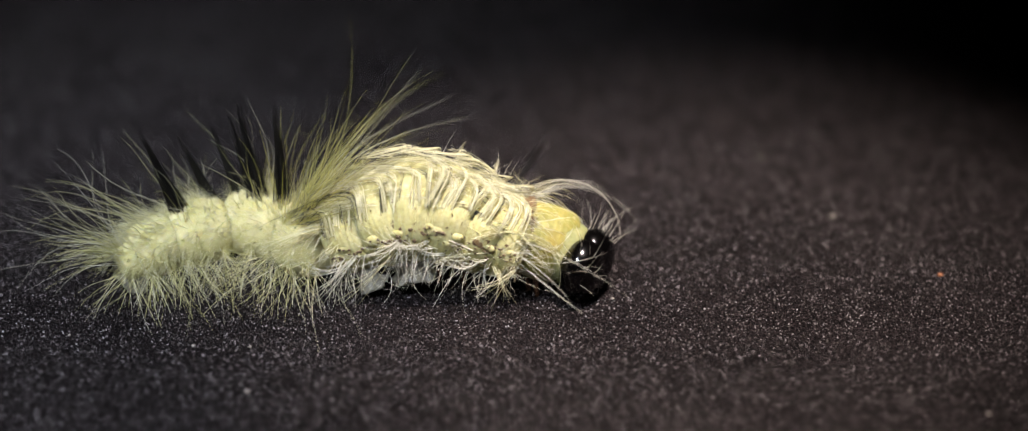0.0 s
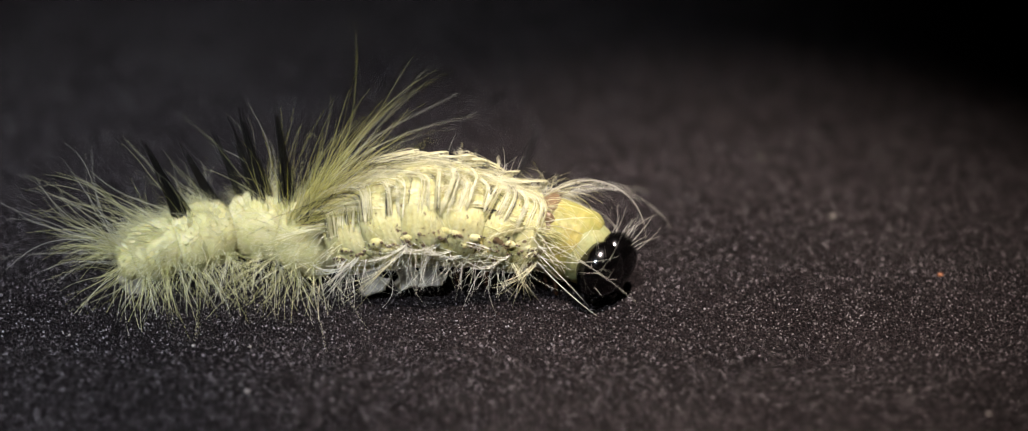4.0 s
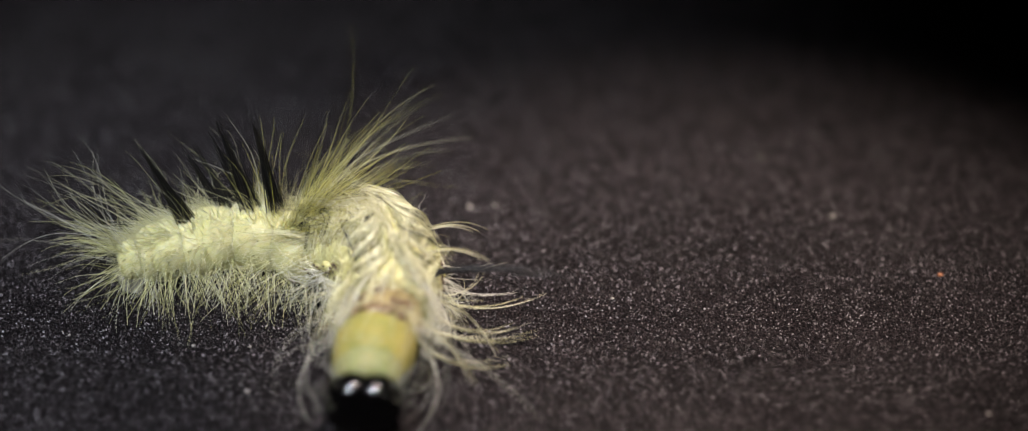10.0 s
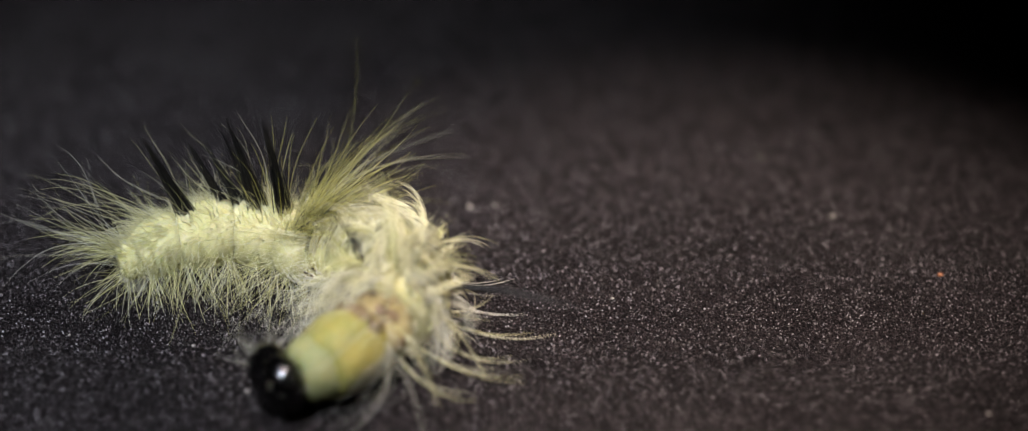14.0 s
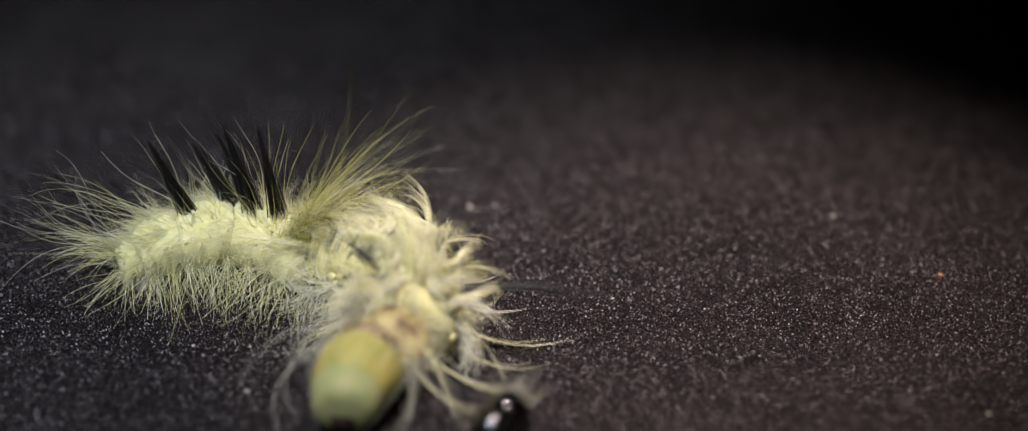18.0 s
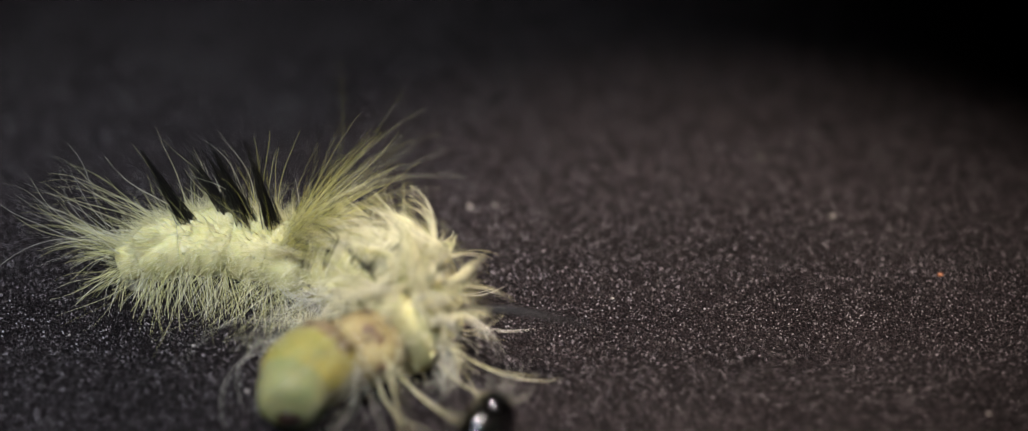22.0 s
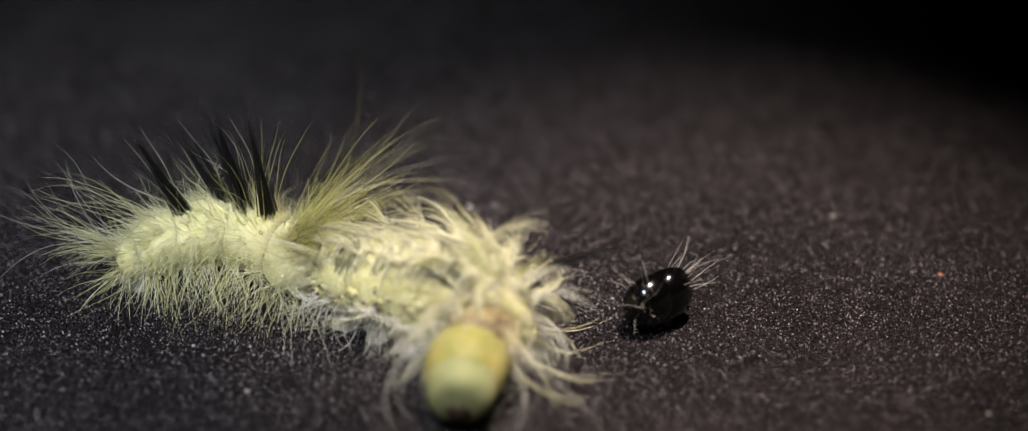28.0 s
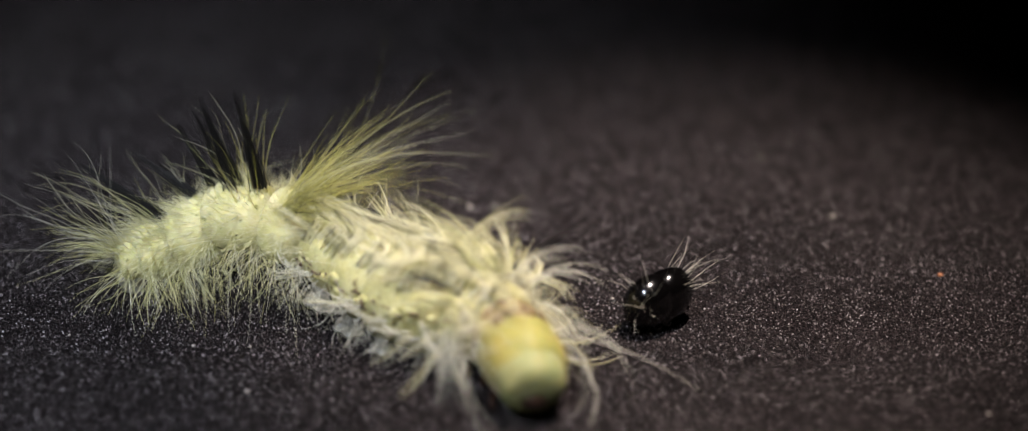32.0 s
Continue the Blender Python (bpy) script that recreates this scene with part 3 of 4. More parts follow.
def wet_lock(ob, x, th, rad, way, bend, length, arc, n, material, label, gather=0.05):
    """A few hairs stuck together, rooted close by one another and curving as one."""
    th = math.radians(th)
    o = np.array([0, math.sin(th), math.cos(th)])
    root = o * rad * 0.97 + np.array([x, 0, 0])
    strands("wet_lock", root + gauss(n, gather), np.array(way) + gauss(n, 0.014), np.array(bend) + gauss(n, 0.03), length * rng.uniform(0.72, 1.0, n), arc * rng.uniform(0.92, 1.08, n),
            0.021, material, ob, label, rings=14)


def build_front_end():
    b = segment("collar_segment", 5.95, 1.8, 1.85, SKIN_YELLOW, "smooth swollen yellow segment behind the head")
    for side in (1, -1):
        v, f = blob(0.5, 0.28, 0.55, 14, 8, rough=0.35, seed=side)
        d = placed((v, f), -0.95, side * 1.0, 1.28)
        mesh_ob("brown_patch", d[0], d[1], BROWN, b, "brown mark on the nape")
        true_leg(b, side, 1.9)
        n = 14
        r, o, up = around(n, 40, 115, side, 1.7, 0.3)
        r[:, 0] -= 1.3
        strands("collar_hairs", r, o * 0.8 + np.array([0.55, 0, 0.15]) + gauss(n, 0.3), -o + np.array([0.3, 0, -0.3]) + gauss(n, 0.3), rng.uniform(2.2, 5.2, n), rng.uniform(1.2, 2.5, n),
                0.014, HAIR_WHITE, b, "long curved white hairs", rings=10)
        for x, th, length, arc, droop in ((-1.2, 70, 6.8, 1.7, -0.7), (-1.0, 100, 6.4, 2.4, -0.5), (-1.1, 88, 5.4, 2.7, -0.7)) + (((-1.3, 40, 6.4, 2.4, -1.0),) if side > 0 else ()):
            th = math.radians(th) * side
            o = np.array([[0.0, math.sin(th), math.cos(th)]])
            strands("long_hair", o * 1.7 + np.array([[x, 0, 0]]), o + np.array([[0.65, 0, 0.35]]), np.array([[0.5, -0.5 * side, droop]]), [length], [arc], 0.022,
                    HAIR_WHITE, b, "single long curved white hair", rings=16)
    strands("long_hair", [[-1.2, 1.55, 0.5]], [[0.5, 1.0, 0.1]], [[0.4, 0, -1.0]], [7.6], [0.55], 0.03, HAIR_WHITE, b, "single long stiff white hair", rings=16)
    n = 46
    r, o, up = around(n, -75, 75, 1, 1.8, 0.3)
    r[:, 0] -= 1.3
    strands("nape_hairs", r, o * 0.8 + np.array([0.4, 0, 0.1]) + gauss(n, 0.35), np.tile([0.6, 0, -0.9], (n, 1)) + gauss(n, 0.3), rng.uniform(1.2, 3.6, n), rng.uniform(1.0, 2.4, n),
            0.013, HAIR_CREAM, b, "curved cream hairs over the nape", rings=9)
    d = placed(blob(0.42, 0.75, 0.22, 16, 8, rough=0.45, seed=5), -1.0, 0.1, 1.72)
    mesh_ob("brown_patch", d[0], d[1], BROWN, b, "brown mark on the nape")
    h = segment("new_head", 6.42, 1.4, 1.55, SKIN_HEAD, "pale soft new head")
    d = placed(blob(0.5, 0.7, 0.55, 16, 8, rough=0.2), 1.08, 0, -0.42)
    mesh_ob("mouth", d[0], d[1], DARK_GLOSS, h, "dark brown mouth")
    for side in (1, -1):
        for j in range(3):
            d = placed(blob(0.13, 0.13, 0.13, 10, 6), 1.0 - 0.12 * j, side * (0.95 + 0.1 * j), -0.3 - 0.25 * j)
            mesh_ob("eye", d[0], d[1], BLACK_GLOSS, h, "tiny black eye")


# ---- the shed head shell ----
def build_shell():
    """Old black head shell: two domed lobes, seam, face plate, jaws, sparse bristles. It faces along x."""
    e = tagged(new("head_shell"), "glossy black shed head shell with sparse pale bristles", "head shell")
    for side in (1, -1):
        v, f = blob(1.04, 1.32, 1.42, 28, 18, rough=0.06, seed=side)
        d = placed((v, f), 0.0, side * 0.52, 0.05)
        lobe = mesh_ob("lobe", d[0], d[1], BLACK_GLOSS, e, "glossy black domed lobe")
        for j in range(4):
            a = 0.5 + 0.35 * j
            q = placed(blob(0.1, 0.1, 0.1, 8, 6), 0.72 * math.cos(a * 0.6), side * (0.52 + 1.12 * math.sin(a * 0.9)), -0.35 - 0.18 * j)
            mesh_ob("eyelet", q[0], q[1], BLACK_GLOSS, lobe)
        n = 15
        r = unit(np.stack([rng.uniform(-0.7, 0.8, n), side * rng.uniform(0.1, 1.0, n), rng.uniform(-0.1, 1.0, n)], 1)) * np.array([0.92, 1.2, 1.4])
        r[:, 1] += side * 0.5
        strands("bristles", r, unit(r) * 0.8 + gauss(n, 0.2) + np.array([0.2, 0, 0.6]), gauss(n, 1.0), rng.uniform(0.9, 2.6, n), rng.uniform(0.2, 0.8, n), 0.012, HAIR_WHITE, lobe,
                "sparse pale bristles")
    d = placed(blob(0.35, 0.5, 0.7, 16, 10), 0.66, 0, -0.4)
    mesh_ob("face_plate", d[0], d[1], BLACK_GLOSS, e, "black triangular face plate")
    d = joined(*[placed(blob(0.3, 0.28, 0.28, 12, 8), 0.58, side * 0.28, -1.12) for side in (1, -1)])
    mesh_ob("jaws", d[0], d[1], BLACK_GLOSS, e, "black jaws")
    # rim of the opening at the back
    verts, faces = [], []
    n = 30
    for i in range(n):
        a = 2 * math.pi * i / n
        for j in range(6):
            b = 2 * math.pi * j / 6
            q = 1 + 0.1 * math.cos(b)
            verts.append((-0.6 + 0.1 * math.sin(b), 1.3 * q * math.sin(a), -0.1 + 1.05 * q * math.cos(a)))
    for i in range(n):
        for j in range(6):
            faces.append((i * 6 + j, (i + 1) % n * 6 + j, (i + 1) % n * 6 + (j + 1) % 6, i * 6 + (j + 1) % 6))
    mesh_ob("rim", verts, faces, BROWN_GLOSS, e, "brown rim of the empty shell")
    return e


build_rear()
build_fore()
build_front_end()
head_shell = build_shell()
grains()
specks()


# ---- what moves ----
REAR, FORE, SHELL = [], [], []
TAIL = (-17.9, -6.4, 1.35)


def rear(t, a, b, w, roll, lean):
    dry = min(1.0, max(0.0, (t - 10.0) / 9.0)) if t < 31.4 else 0.0
    REAR.append((t, np.array([*TAIL, a[0], a[1], a[2] + 0.55 * dry, b[0], b[1], b[2] + 0.3 * dry, *w, roll, lean])))


def fore(t, m, n, h, f, roll=0.0):
    arch = min(1.0, max(0.0, (9.0 - t) / 2.0))
    sag = min(1.0, max(0.0, (t - 14.5) / 6.0))
    FORE.append((t, np.array([m[0], m[1], m[2] + 0.55 * arch - 0.2 * sag, n[0], n[1], n[2] + 0.28 * arch - 0.4 * sag, *h, *f, roll])))


def shell(t, c, h):
    out = 1.0 if 11.6 < t < 14.15 else 0.0
    SHELL.append((t, np.array(c) + out * np.array([-0.3, 0.0, 0.12]), np.array(h)))


def between(table, t):
    for (t0, a), (t1, b) in zip(table, table[1:]):
        if t <= t1:
            s = (t - t0) / (t1 - t0)
            return a + (b - a) * s
    return table[-1][1]


def spine(knots, u):
    """Point and direction of the body's axis at u, smooth through the knots."""
    i = min(max(int(u), 0), len(knots) - 2)
    s = u - i
    p1, p2 = knots[i], knots[i + 1]
    p0 = knots[i - 1] if i > 0 else 2 * p1 - p2
    p3 = knots[i + 2] if i + 2 < len(knots) else 2 * p2 - p1
    m1, m2 = (p2 - p0) * 0.5, (p3 - p1) * 0.5
    p = p1 + (p2 - p1) * (3 * s * s - 2 * s ** 3) + m1 * (s - 2 * s * s + s ** 3) + m2 * (s ** 3 - s * s)
    d = (p2 - p1) * (6 * s - 6 * s * s) + m1 * (1 - 4 * s + 3 * s * s) + m2 * (3 * s * s - 2 * s)
    return Vector(p), Vector(d)


def upright(p, d, roll=0.0, lean=0.0):
    x = d.normalized()
    y = Vector((0, 0, 1)).cross(x).normalized()
    z = x.cross(y)
    m = Matrix((x, y, z)).transposed().to_4x4()
    return Matrix.Translation(p * MM) @ m @ pose(0, 0, 0, roll, -lean, 0)


def motions():
    rear(0, (-15.83, -5.35, 1.9), (-12.25, -4.35, 2.1), (-9, -6.22, 2.3), roll=0, lean=0)
    rear(0.5, (-15.4, -5.6, 1.9), (-12.25, -4.35, 2.1), (-9, -6.22, 2.3), roll=0, lean=2)
    rear(1, (-15.31, -5.96, 1.9), (-12.35, -4.35, 2.1), (-9, -6.22, 2.3), roll=0, lean=0)
    rear(2, (-16.02, -5.96, 1.9), (-12.66, -4.35, 2.1), (-9.29, -6.52, 2.3), roll=0, lean=6)
    rear(3, (-15.31, -5.96, 1.9), (-11.62, -4.53, 2.1), (-8.54, -6.22, 2.3), roll=0, lean=-2)
    rear(3.5, (-15.78, -5.84, 1.9), (-12.03, -4.47, 2.1), (-8.84, -6.22, 2.3), roll=0, lean=2)
    rear(5.5, (-15.35, -5.54, 1.9), (-11.85, -4.84, 2.1), (-8.69, -6.22, 2.3), roll=0, lean=0)
    rear(7, (-15.14, -6.14, 1.9), (-11.84, -4.96, 2.1), (-8.83, -6.4, 2.3), roll=0, lean=2)
    rear(8, (-15.65, -5.66, 1.9), (-12.15, -4.96, 2.1), (-8.98, -6.52, 2.3), roll=0, lean=4)
    rear(9, (-15.37, -5.96, 1.9), (-11.99, -5.09, 2.1), (-8.97, -6.64, 2.3), roll=2, lean=3)
    rear(10, (-15.16, -5.96, 1.9), (-12.27, -5.45, 2.1), (-9.11, -7, 2.3), roll=5, lean=6)
    rear(11, (-15.65, -5.66, 1.9), (-12.12, -5.45, 2.1), (-9.11, -7, 2.3), roll=5, lean=6)
    rear(12, (-15.05, -5.48, 1.9), (-11.53, -5.09, 2.1), (-8.8, -7.12, 2.3), roll=6, lean=3)
    rear(14, (-15.33, -5.72, 1.9), (-11.96, -5.45, 2.1), (-8.94, -7.24, 2.3), roll=8, lean=6)
    rear(14.5, (-15.33, -5.72, 1.9), (-12.11, -5.57, 2.1), (-9, -7.36, 2.3), roll=9, lean=7)
    rear(16.5, (-15.18, -5.72, 1.9), (-12.16, -5.69, 2.1), (-9.08, -7.6, 2.3), roll=12, lean=5.5)
    rear(18, (-15.16, -5.96, 1.9), (-12.15, -5.82, 2.1), (-9.13, -7.72, 2.3), roll=14, lean=6.1)
    rear(20, (-14.97, -6.32, 1.9), (-12.06, -6.3, 2.1), (-9.21, -8.01, 2.3), roll=16, lean=8.2)
    rear(21, (-14.96, -7.52, 1.9), (-12.28, -7.5, 2.1), (-9.34, -8.31, 2.3), roll=22, lean=11.6)
    rear(22, (-14.94, -6.74, 1.9), (-12.26, -6.9, 2.1), (-9.34, -8.31, 2.3), roll=20, lean=9.9)
    rear(24, (-14.94, -6.74, 1.9), (-12.19, -6.66, 2.1), (-9.23, -8.78, 2.3), roll=16, lean=11)
    rear(25, (-14.7, -5.96, 1.9), (-11.79, -5.74, 2.2), (-8.74, -8.31, 2.3), roll=8, lean=6.6)
    rear(25.5, (-14.76, -5.96, 1.9), (-11.87, -5.87, 2.2), (-8.83, -8.31, 2.3), roll=8, lean=7.2)
    rear(27.5, (-14.85, -5.96, 1.9), (-12.07, -6.11, 2.2), (-9.03, -8.43, 2.3), roll=8, lean=7.7)
    rear(28, (-15.14, -6.14, 1.9), (-12.53, -6.11, 2.2), (-9.12, -8.43, 2.3), roll=8, lean=8.2)
    rear(29, (-15.33, -6.44, 1.9), (-12.98, -6.23, 2.2), (-9.34, -8.31, 2.3), roll=10, lean=8.2)
    rear(31, (-15.34, -6.32, 1.9), (-12.97, -6.35, 2.2), (-9.34, -8.31, 2.3), roll=10, lean=8.2)
    rear(31.5, (-14.7, -5.96, 1.9), (-11.77, -5.68, 2.8), (-9.04, -8.1, 2.6), roll=-4, lean=1.1)
    rear(32, (-15.65, -5.66, 1.9), (-12.92, -6.2, 3.6), (-9.56, -7.49, 3.4), roll=4, lean=0)
    fore(0, (-4.39, -6.11, 3.3), (-0.58, -6.39, 2.4), (1.29, -6.23, 2.2), (2.78, -6.87, 1.8), roll=0)
    fore(0.5, (-4.4, -6.07, 3.1), (-0.58, -6.81, 2.4), (1.16, -7.38, 2.1), (2.76, -8.36, 1.8), roll=0)
    fore(1, (-4.4, -6.07, 3.1), (-0.58, -6.81, 2.4), (1.25, -7.5, 2.1), (2.66, -8.36, 1.8), roll=0)
    fore(1.5, (-4.4, -5.95, 3.1), (-0.58, -6.69, 2.4), (1.4, -7.02, 2.1), (2.76, -7.77, 1.8), roll=0)
    fore(2, (-3.94, -6.34, 2.9), (0.18, -6.69, 2.4), (2.26, -6.9, 2.1), (3.58, -7.94, 1.8), roll=0)
    fore(2.5, (-4.09, -6.2, 3), (0.03, -6.45, 2.4), (2.01, -6.9, 2.1), (3.47, -7.59, 1.8), roll=0)
    fore(3, (-4.24, -6.29, 3.3), (-0.28, -6.21, 2.4), (1.86, -6.6, 2.1), (3.16, -7.59, 1.8), roll=0)
    fore(3.5, (-3.93, -6.37, 3.2), (0.34, -6.14, 2.5), (2.57, -6.04, 2.3), (3.84, -7.04, 1.9), roll=0)
    fore(4.5, (-4.09, -6.24, 3.2), (0.03, -6.09, 2.4), (2.17, -6.35, 2.2), (3.53, -7.35, 1.8), roll=0)
    fore(5.3, (-4.09, -6.16, 3.4), (0.18, -5.69, 2.7), (2.39, -5.65, 2.5), (4, -6.4, 2.3), roll=0)
    fore(5.5, (-4.09, -5.98, 3.4), (0.25, -5.56, 2.8), (2.51, -5.61, 2.9), (4.16, -6.16, 2.8), roll=0)
    fore(5.6, (-4.14, -6.06, 3.34), (-0.11, -6, 2.74), (1.95, -7.06, 2.76), (3.75, -6.95, 1.8), roll=0)
    fore(5.7, (-4.16, -6.09, 3.31), (-0.27, -6.2, 2.71), (1.64, -7.48, 2.62), (3.47, -8.14, 1.8), roll=0)
    fore(5.8, (-4.27, -6.31, 3.16), (-1.18, -7.35, 2.56), (0.15, -11.33, 2.48), (2.14, -11.89, 1.8), roll=0)
    fore(5.9, (-4.33, -6.39, 3.08), (-1.6, -7.87, 2.48), (-0.98, -11.9, 2.34), (0.87, -13.22, 1.8), roll=0)
    fore(6, (-4.39, -6.51, 3), (-2.08, -8.47, 2.4), (-2.42, -12.18, 2.2), (-1.14, -14.31, 1.8), roll=0)
    fore(6.1, (-4.55, -6.44, 3), (-3.04, -8.63, 2.4), (-3.46, -12.03, 2.18), (-2.63, -14.53, 1.8), roll=0)
    fore(6.2, (-4.65, -6.4, 3), (-3.61, -8.72, 2.4), (-4.09, -12, 2.16), (-3.48, -14.69, 1.8), roll=0)
    fore(6.5, (-4.7, -6.39, 3), (-3.89, -8.77, 2.4), (-4.38, -12.13, 2.1), (-4.13, -15.13, 1.8), roll=0)
    fore(7, (-4.84, -6.63, 3), (-3.88, -8.94, 2.4), (-4.35, -12.13, 2.1), (-3.96, -15.13, 1.8), roll=0)
    fore(7.5, (-4.75, -6.51, 3), (-3.5, -8.77, 2.4), (-3.58, -12.3, 2.1), (-3.32, -15.13, 1.8), roll=0)
    fore(7.6, (-5, -6.75, 2.94), (-3.91, -9.19, 2.4), (-4.81, -12.47, 2.1), (-4.38, -15.12, 1.8), roll=0)
    fore(7.7, (-5.31, -7.09, 2.87), (-4.44, -9.75, 2.4), (-6.31, -13.47, 2.1), (-5.5, -15.67, 1.8), roll=0)
    fore(7.8, (-5.45, -7.22, 2.83), (-4.67, -9.98, 2.4), (-7.01, -13.47, 2.1), (-6.51, -15.67, 1.8), roll=0)
    fore(7.9, (-5.58, -7.37, 2.8), (-4.9, -10.22, 2.4), (-7.94, -13.86, 2.1), (-8.16, -15.52, 1.8), roll=0)
    fore(8, (-5.58, -7.37, 2.8), (-4.9, -10.22, 2.4), (-7.67, -13.86, 2.1), (-8.39, -15.4, 1.8), roll=0)
    fore(8.5, (-5.58, -7.37, 2.8), (-4.99, -10.22, 2.4), (-7.8, -13.69, 2.1), (-8.36, -15.4, 1.8), roll=0)
    fore(9, (-5.57, -7.85, 2.8), (-4.9, -10.34, 2.4), (-7.39, -13.69, 2.1), (-7.96, -15.4, 1.8), roll=0)
    fore(9.2, (-5.73, -7.95, 2.77), (-5.01, -10.69, 2.4), (-6.79, -13.97, 2.1), (-7.13, -16.46, 1.8), roll=-0.2)
    fore(9.3, (-5.84, -8.03, 2.75), (-5.08, -10.94, 2.4), (-6.56, -14.63, 2.1), (-6.79, -16.8, 1.8), roll=-0.3)
    fore(9.5, (-6.16, -8.27, 2.7), (-5.31, -11.66, 2.4), (-5.75, -16.14, 2.1), (-5.89, -18.06, 1.8), roll=-0.5)
    fore(10, (-6.15, -8.51, 2.7), (-5.51, -11.66, 2.4), (-6.19, -15.98, 2.1), (-6.39, -18.32, 1.8), roll=-0.9)
    fore(10.5, (-6.15, -8.51, 2.7), (-5.45, -11.83, 2.4), (-6.09, -16.2, 2.1), (-6.51, -18.32, 1.8), roll=-1.4)
    fore(11, (-5.99, -8.98, 2.7), (-4.53, -12.78, 2.4), (-4.92, -17.74, 2.1), (-4.87, -19.72, 1.8), roll=-1.8)
    fore(11.5, (-6.14, -8.98, 2.7), (-5.07, -12.5, 2.4), (-5.27, -17.48, 2.1), (-5.14, -19.21, 1.8), roll=-2.3)
    fore(11.6, (-6.08, -9.05, 2.7), (-5.1, -12.36, 2.4), (-5.4, -16.14, 2.1), (-5.14, -18.64, 1.8), roll=-2.4)
    fore(11.7, (-5.7, -9.52, 2.7), (-5.3, -11.46, 2.4), (-7.96, -13.25, 2.1), (-9.52, -15.19, 1.8), roll=-2.5)
    fore(11.8, (-5.67, -9.56, 2.7), (-5.31, -11.37, 2.4), (-8.67, -13.25, 2.1), (-10, -15.08, 1.8), roll=-2.5)
    fore(12, (-5.67, -9.56, 2.7), (-5.31, -11.37, 2.4), (-8.46, -13.86, 2.1), (-9.83, -15.67, 1.8), roll=-2.7)
    fore(12.5, (-5.67, -9.56, 2.7), (-5.31, -11.37, 2.4), (-8.32, -13.69, 2.1), (-9.99, -15.4, 1.8), roll=-3.2)
    fore(13, (-5.81, -9.85, 2.7), (-5.74, -12.05, 2.4), (-8.86, -14.68, 2.1), (-10.4, -15.83, 1.8), roll=-3.6)
    fore(13.5, (-5.81, -9.68, 2.7), (-5.5, -11.94, 2.4), (-7.85, -14.35, 2.1), (-10.12, -15.67, 1.8), roll=-4.1)
    fore(14, (-5.67, -9.56, 2.7), (-5.28, -12.39, 2.4), (-7.64, -15.87, 2.1), (-9.46, -17.01, 1.8), roll=-4.5)
    fore(14.1, (-5.68, -9.5, 2.7), (-5.1, -12.44, 2.39), (-7.05, -15.39, 2.1), (-8.8, -17.02, 1.8), roll=-4.6)
    fore(14.2, (-5.67, -9.54, 2.7), (-5.22, -12.41, 2.4), (-7.46, -15.39, 2.1), (-8.59, -17.28, 1.8), roll=-4.7)
    fore(14.3, (-5.72, -9.38, 2.7), (-4.73, -12.55, 2.37), (-5.81, -15.93, 2.1), (-6.36, -17.7, 1.8), roll=-4.8)
    fore(14.4, (-5.76, -9.22, 2.7), (-4.25, -12.68, 2.34), (-4.18, -16.52, 2.1), (-4.02, -18.38, 1.8), roll=-4.9)
    fore(14.5, (-5.83, -8.98, 2.7), (-3.5, -12.9, 2.3), (-1.7, -16.14, 2.1), (-0.54, -18.06, 1.8), roll=-5)
    fore(15.5, (-5.37, -9.56, 2.7), (-2.04, -12.34, 2.3), (0.32, -14.68, 2.2), (1.62, -16.1, 1.9), roll=-11.5)
    fore(16.5, (-4.9, -10.14, 2.7), (-0.56, -11.37, 2.4), (2.09, -12.95, 2.4), (3.24, -14.36, 2), roll=-18)
    fore(17, (-5.35, -10.14, 2.7), (-1.96, -11.66, 2.4), (0.41, -13.41, 2.2), (1.48, -15.4, 1.8), roll=-18)
    fore(17.5, (-5.35, -10.14, 2.7), (-2.04, -12.22, 2.4), (0.12, -14.79, 2.1), (0.89, -17.01, 1.8), roll=-18)
    fore(17.6, (-5.35, -10.13, 2.7), (-2.09, -12.24, 2.4), (0.06, -15.8, 2.12), (0.8, -17.97, 1.8), roll=-15.6)
    fore(17.7, (-5.43, -9.98, 2.7), (-2.71, -12.42, 2.4), (-1.67, -16.95, 2.14), (-1.23, -19.17, 1.8), roll=-13.2)
    fore(17.8, (-5.48, -9.89, 2.7), (-3.08, -12.53, 2.4), (-2.75, -17.36, 2.16), (-2.5, -19.59, 1.8), roll=-10.8)
    fore(17.9, (-5.59, -9.7, 2.7), (-3.89, -12.78, 2.4), (-5.15, -17.76, 2.18), (-5.29, -20.09, 1.8), roll=-8.4)
    fore(18, (-5.67, -9.56, 2.7), (-4.47, -12.95, 2.4), (-6.89, -17.74, 2.2), (-7.31, -20.13, 1.8), roll=-6)
    fore(18.5, (-5.75, -9.68, 2.7), (-4.23, -13.06, 2.4), (-5.42, -18.05, 2.2), (-5.51, -20.64, 1.8), roll=-6)
    fore(19, (-5.81, -9.85, 2.7), (-3.99, -13.34, 2.4), (-4.43, -18.68, 2.2), (-4.46, -21.15, 1.8), roll=-6)
    fore(19.5, (-5.81, -9.85, 2.7), (-3.93, -13.34, 2.4), (-3.54, -18.05, 2.2), (-3.49, -20.64, 1.8), roll=-6)
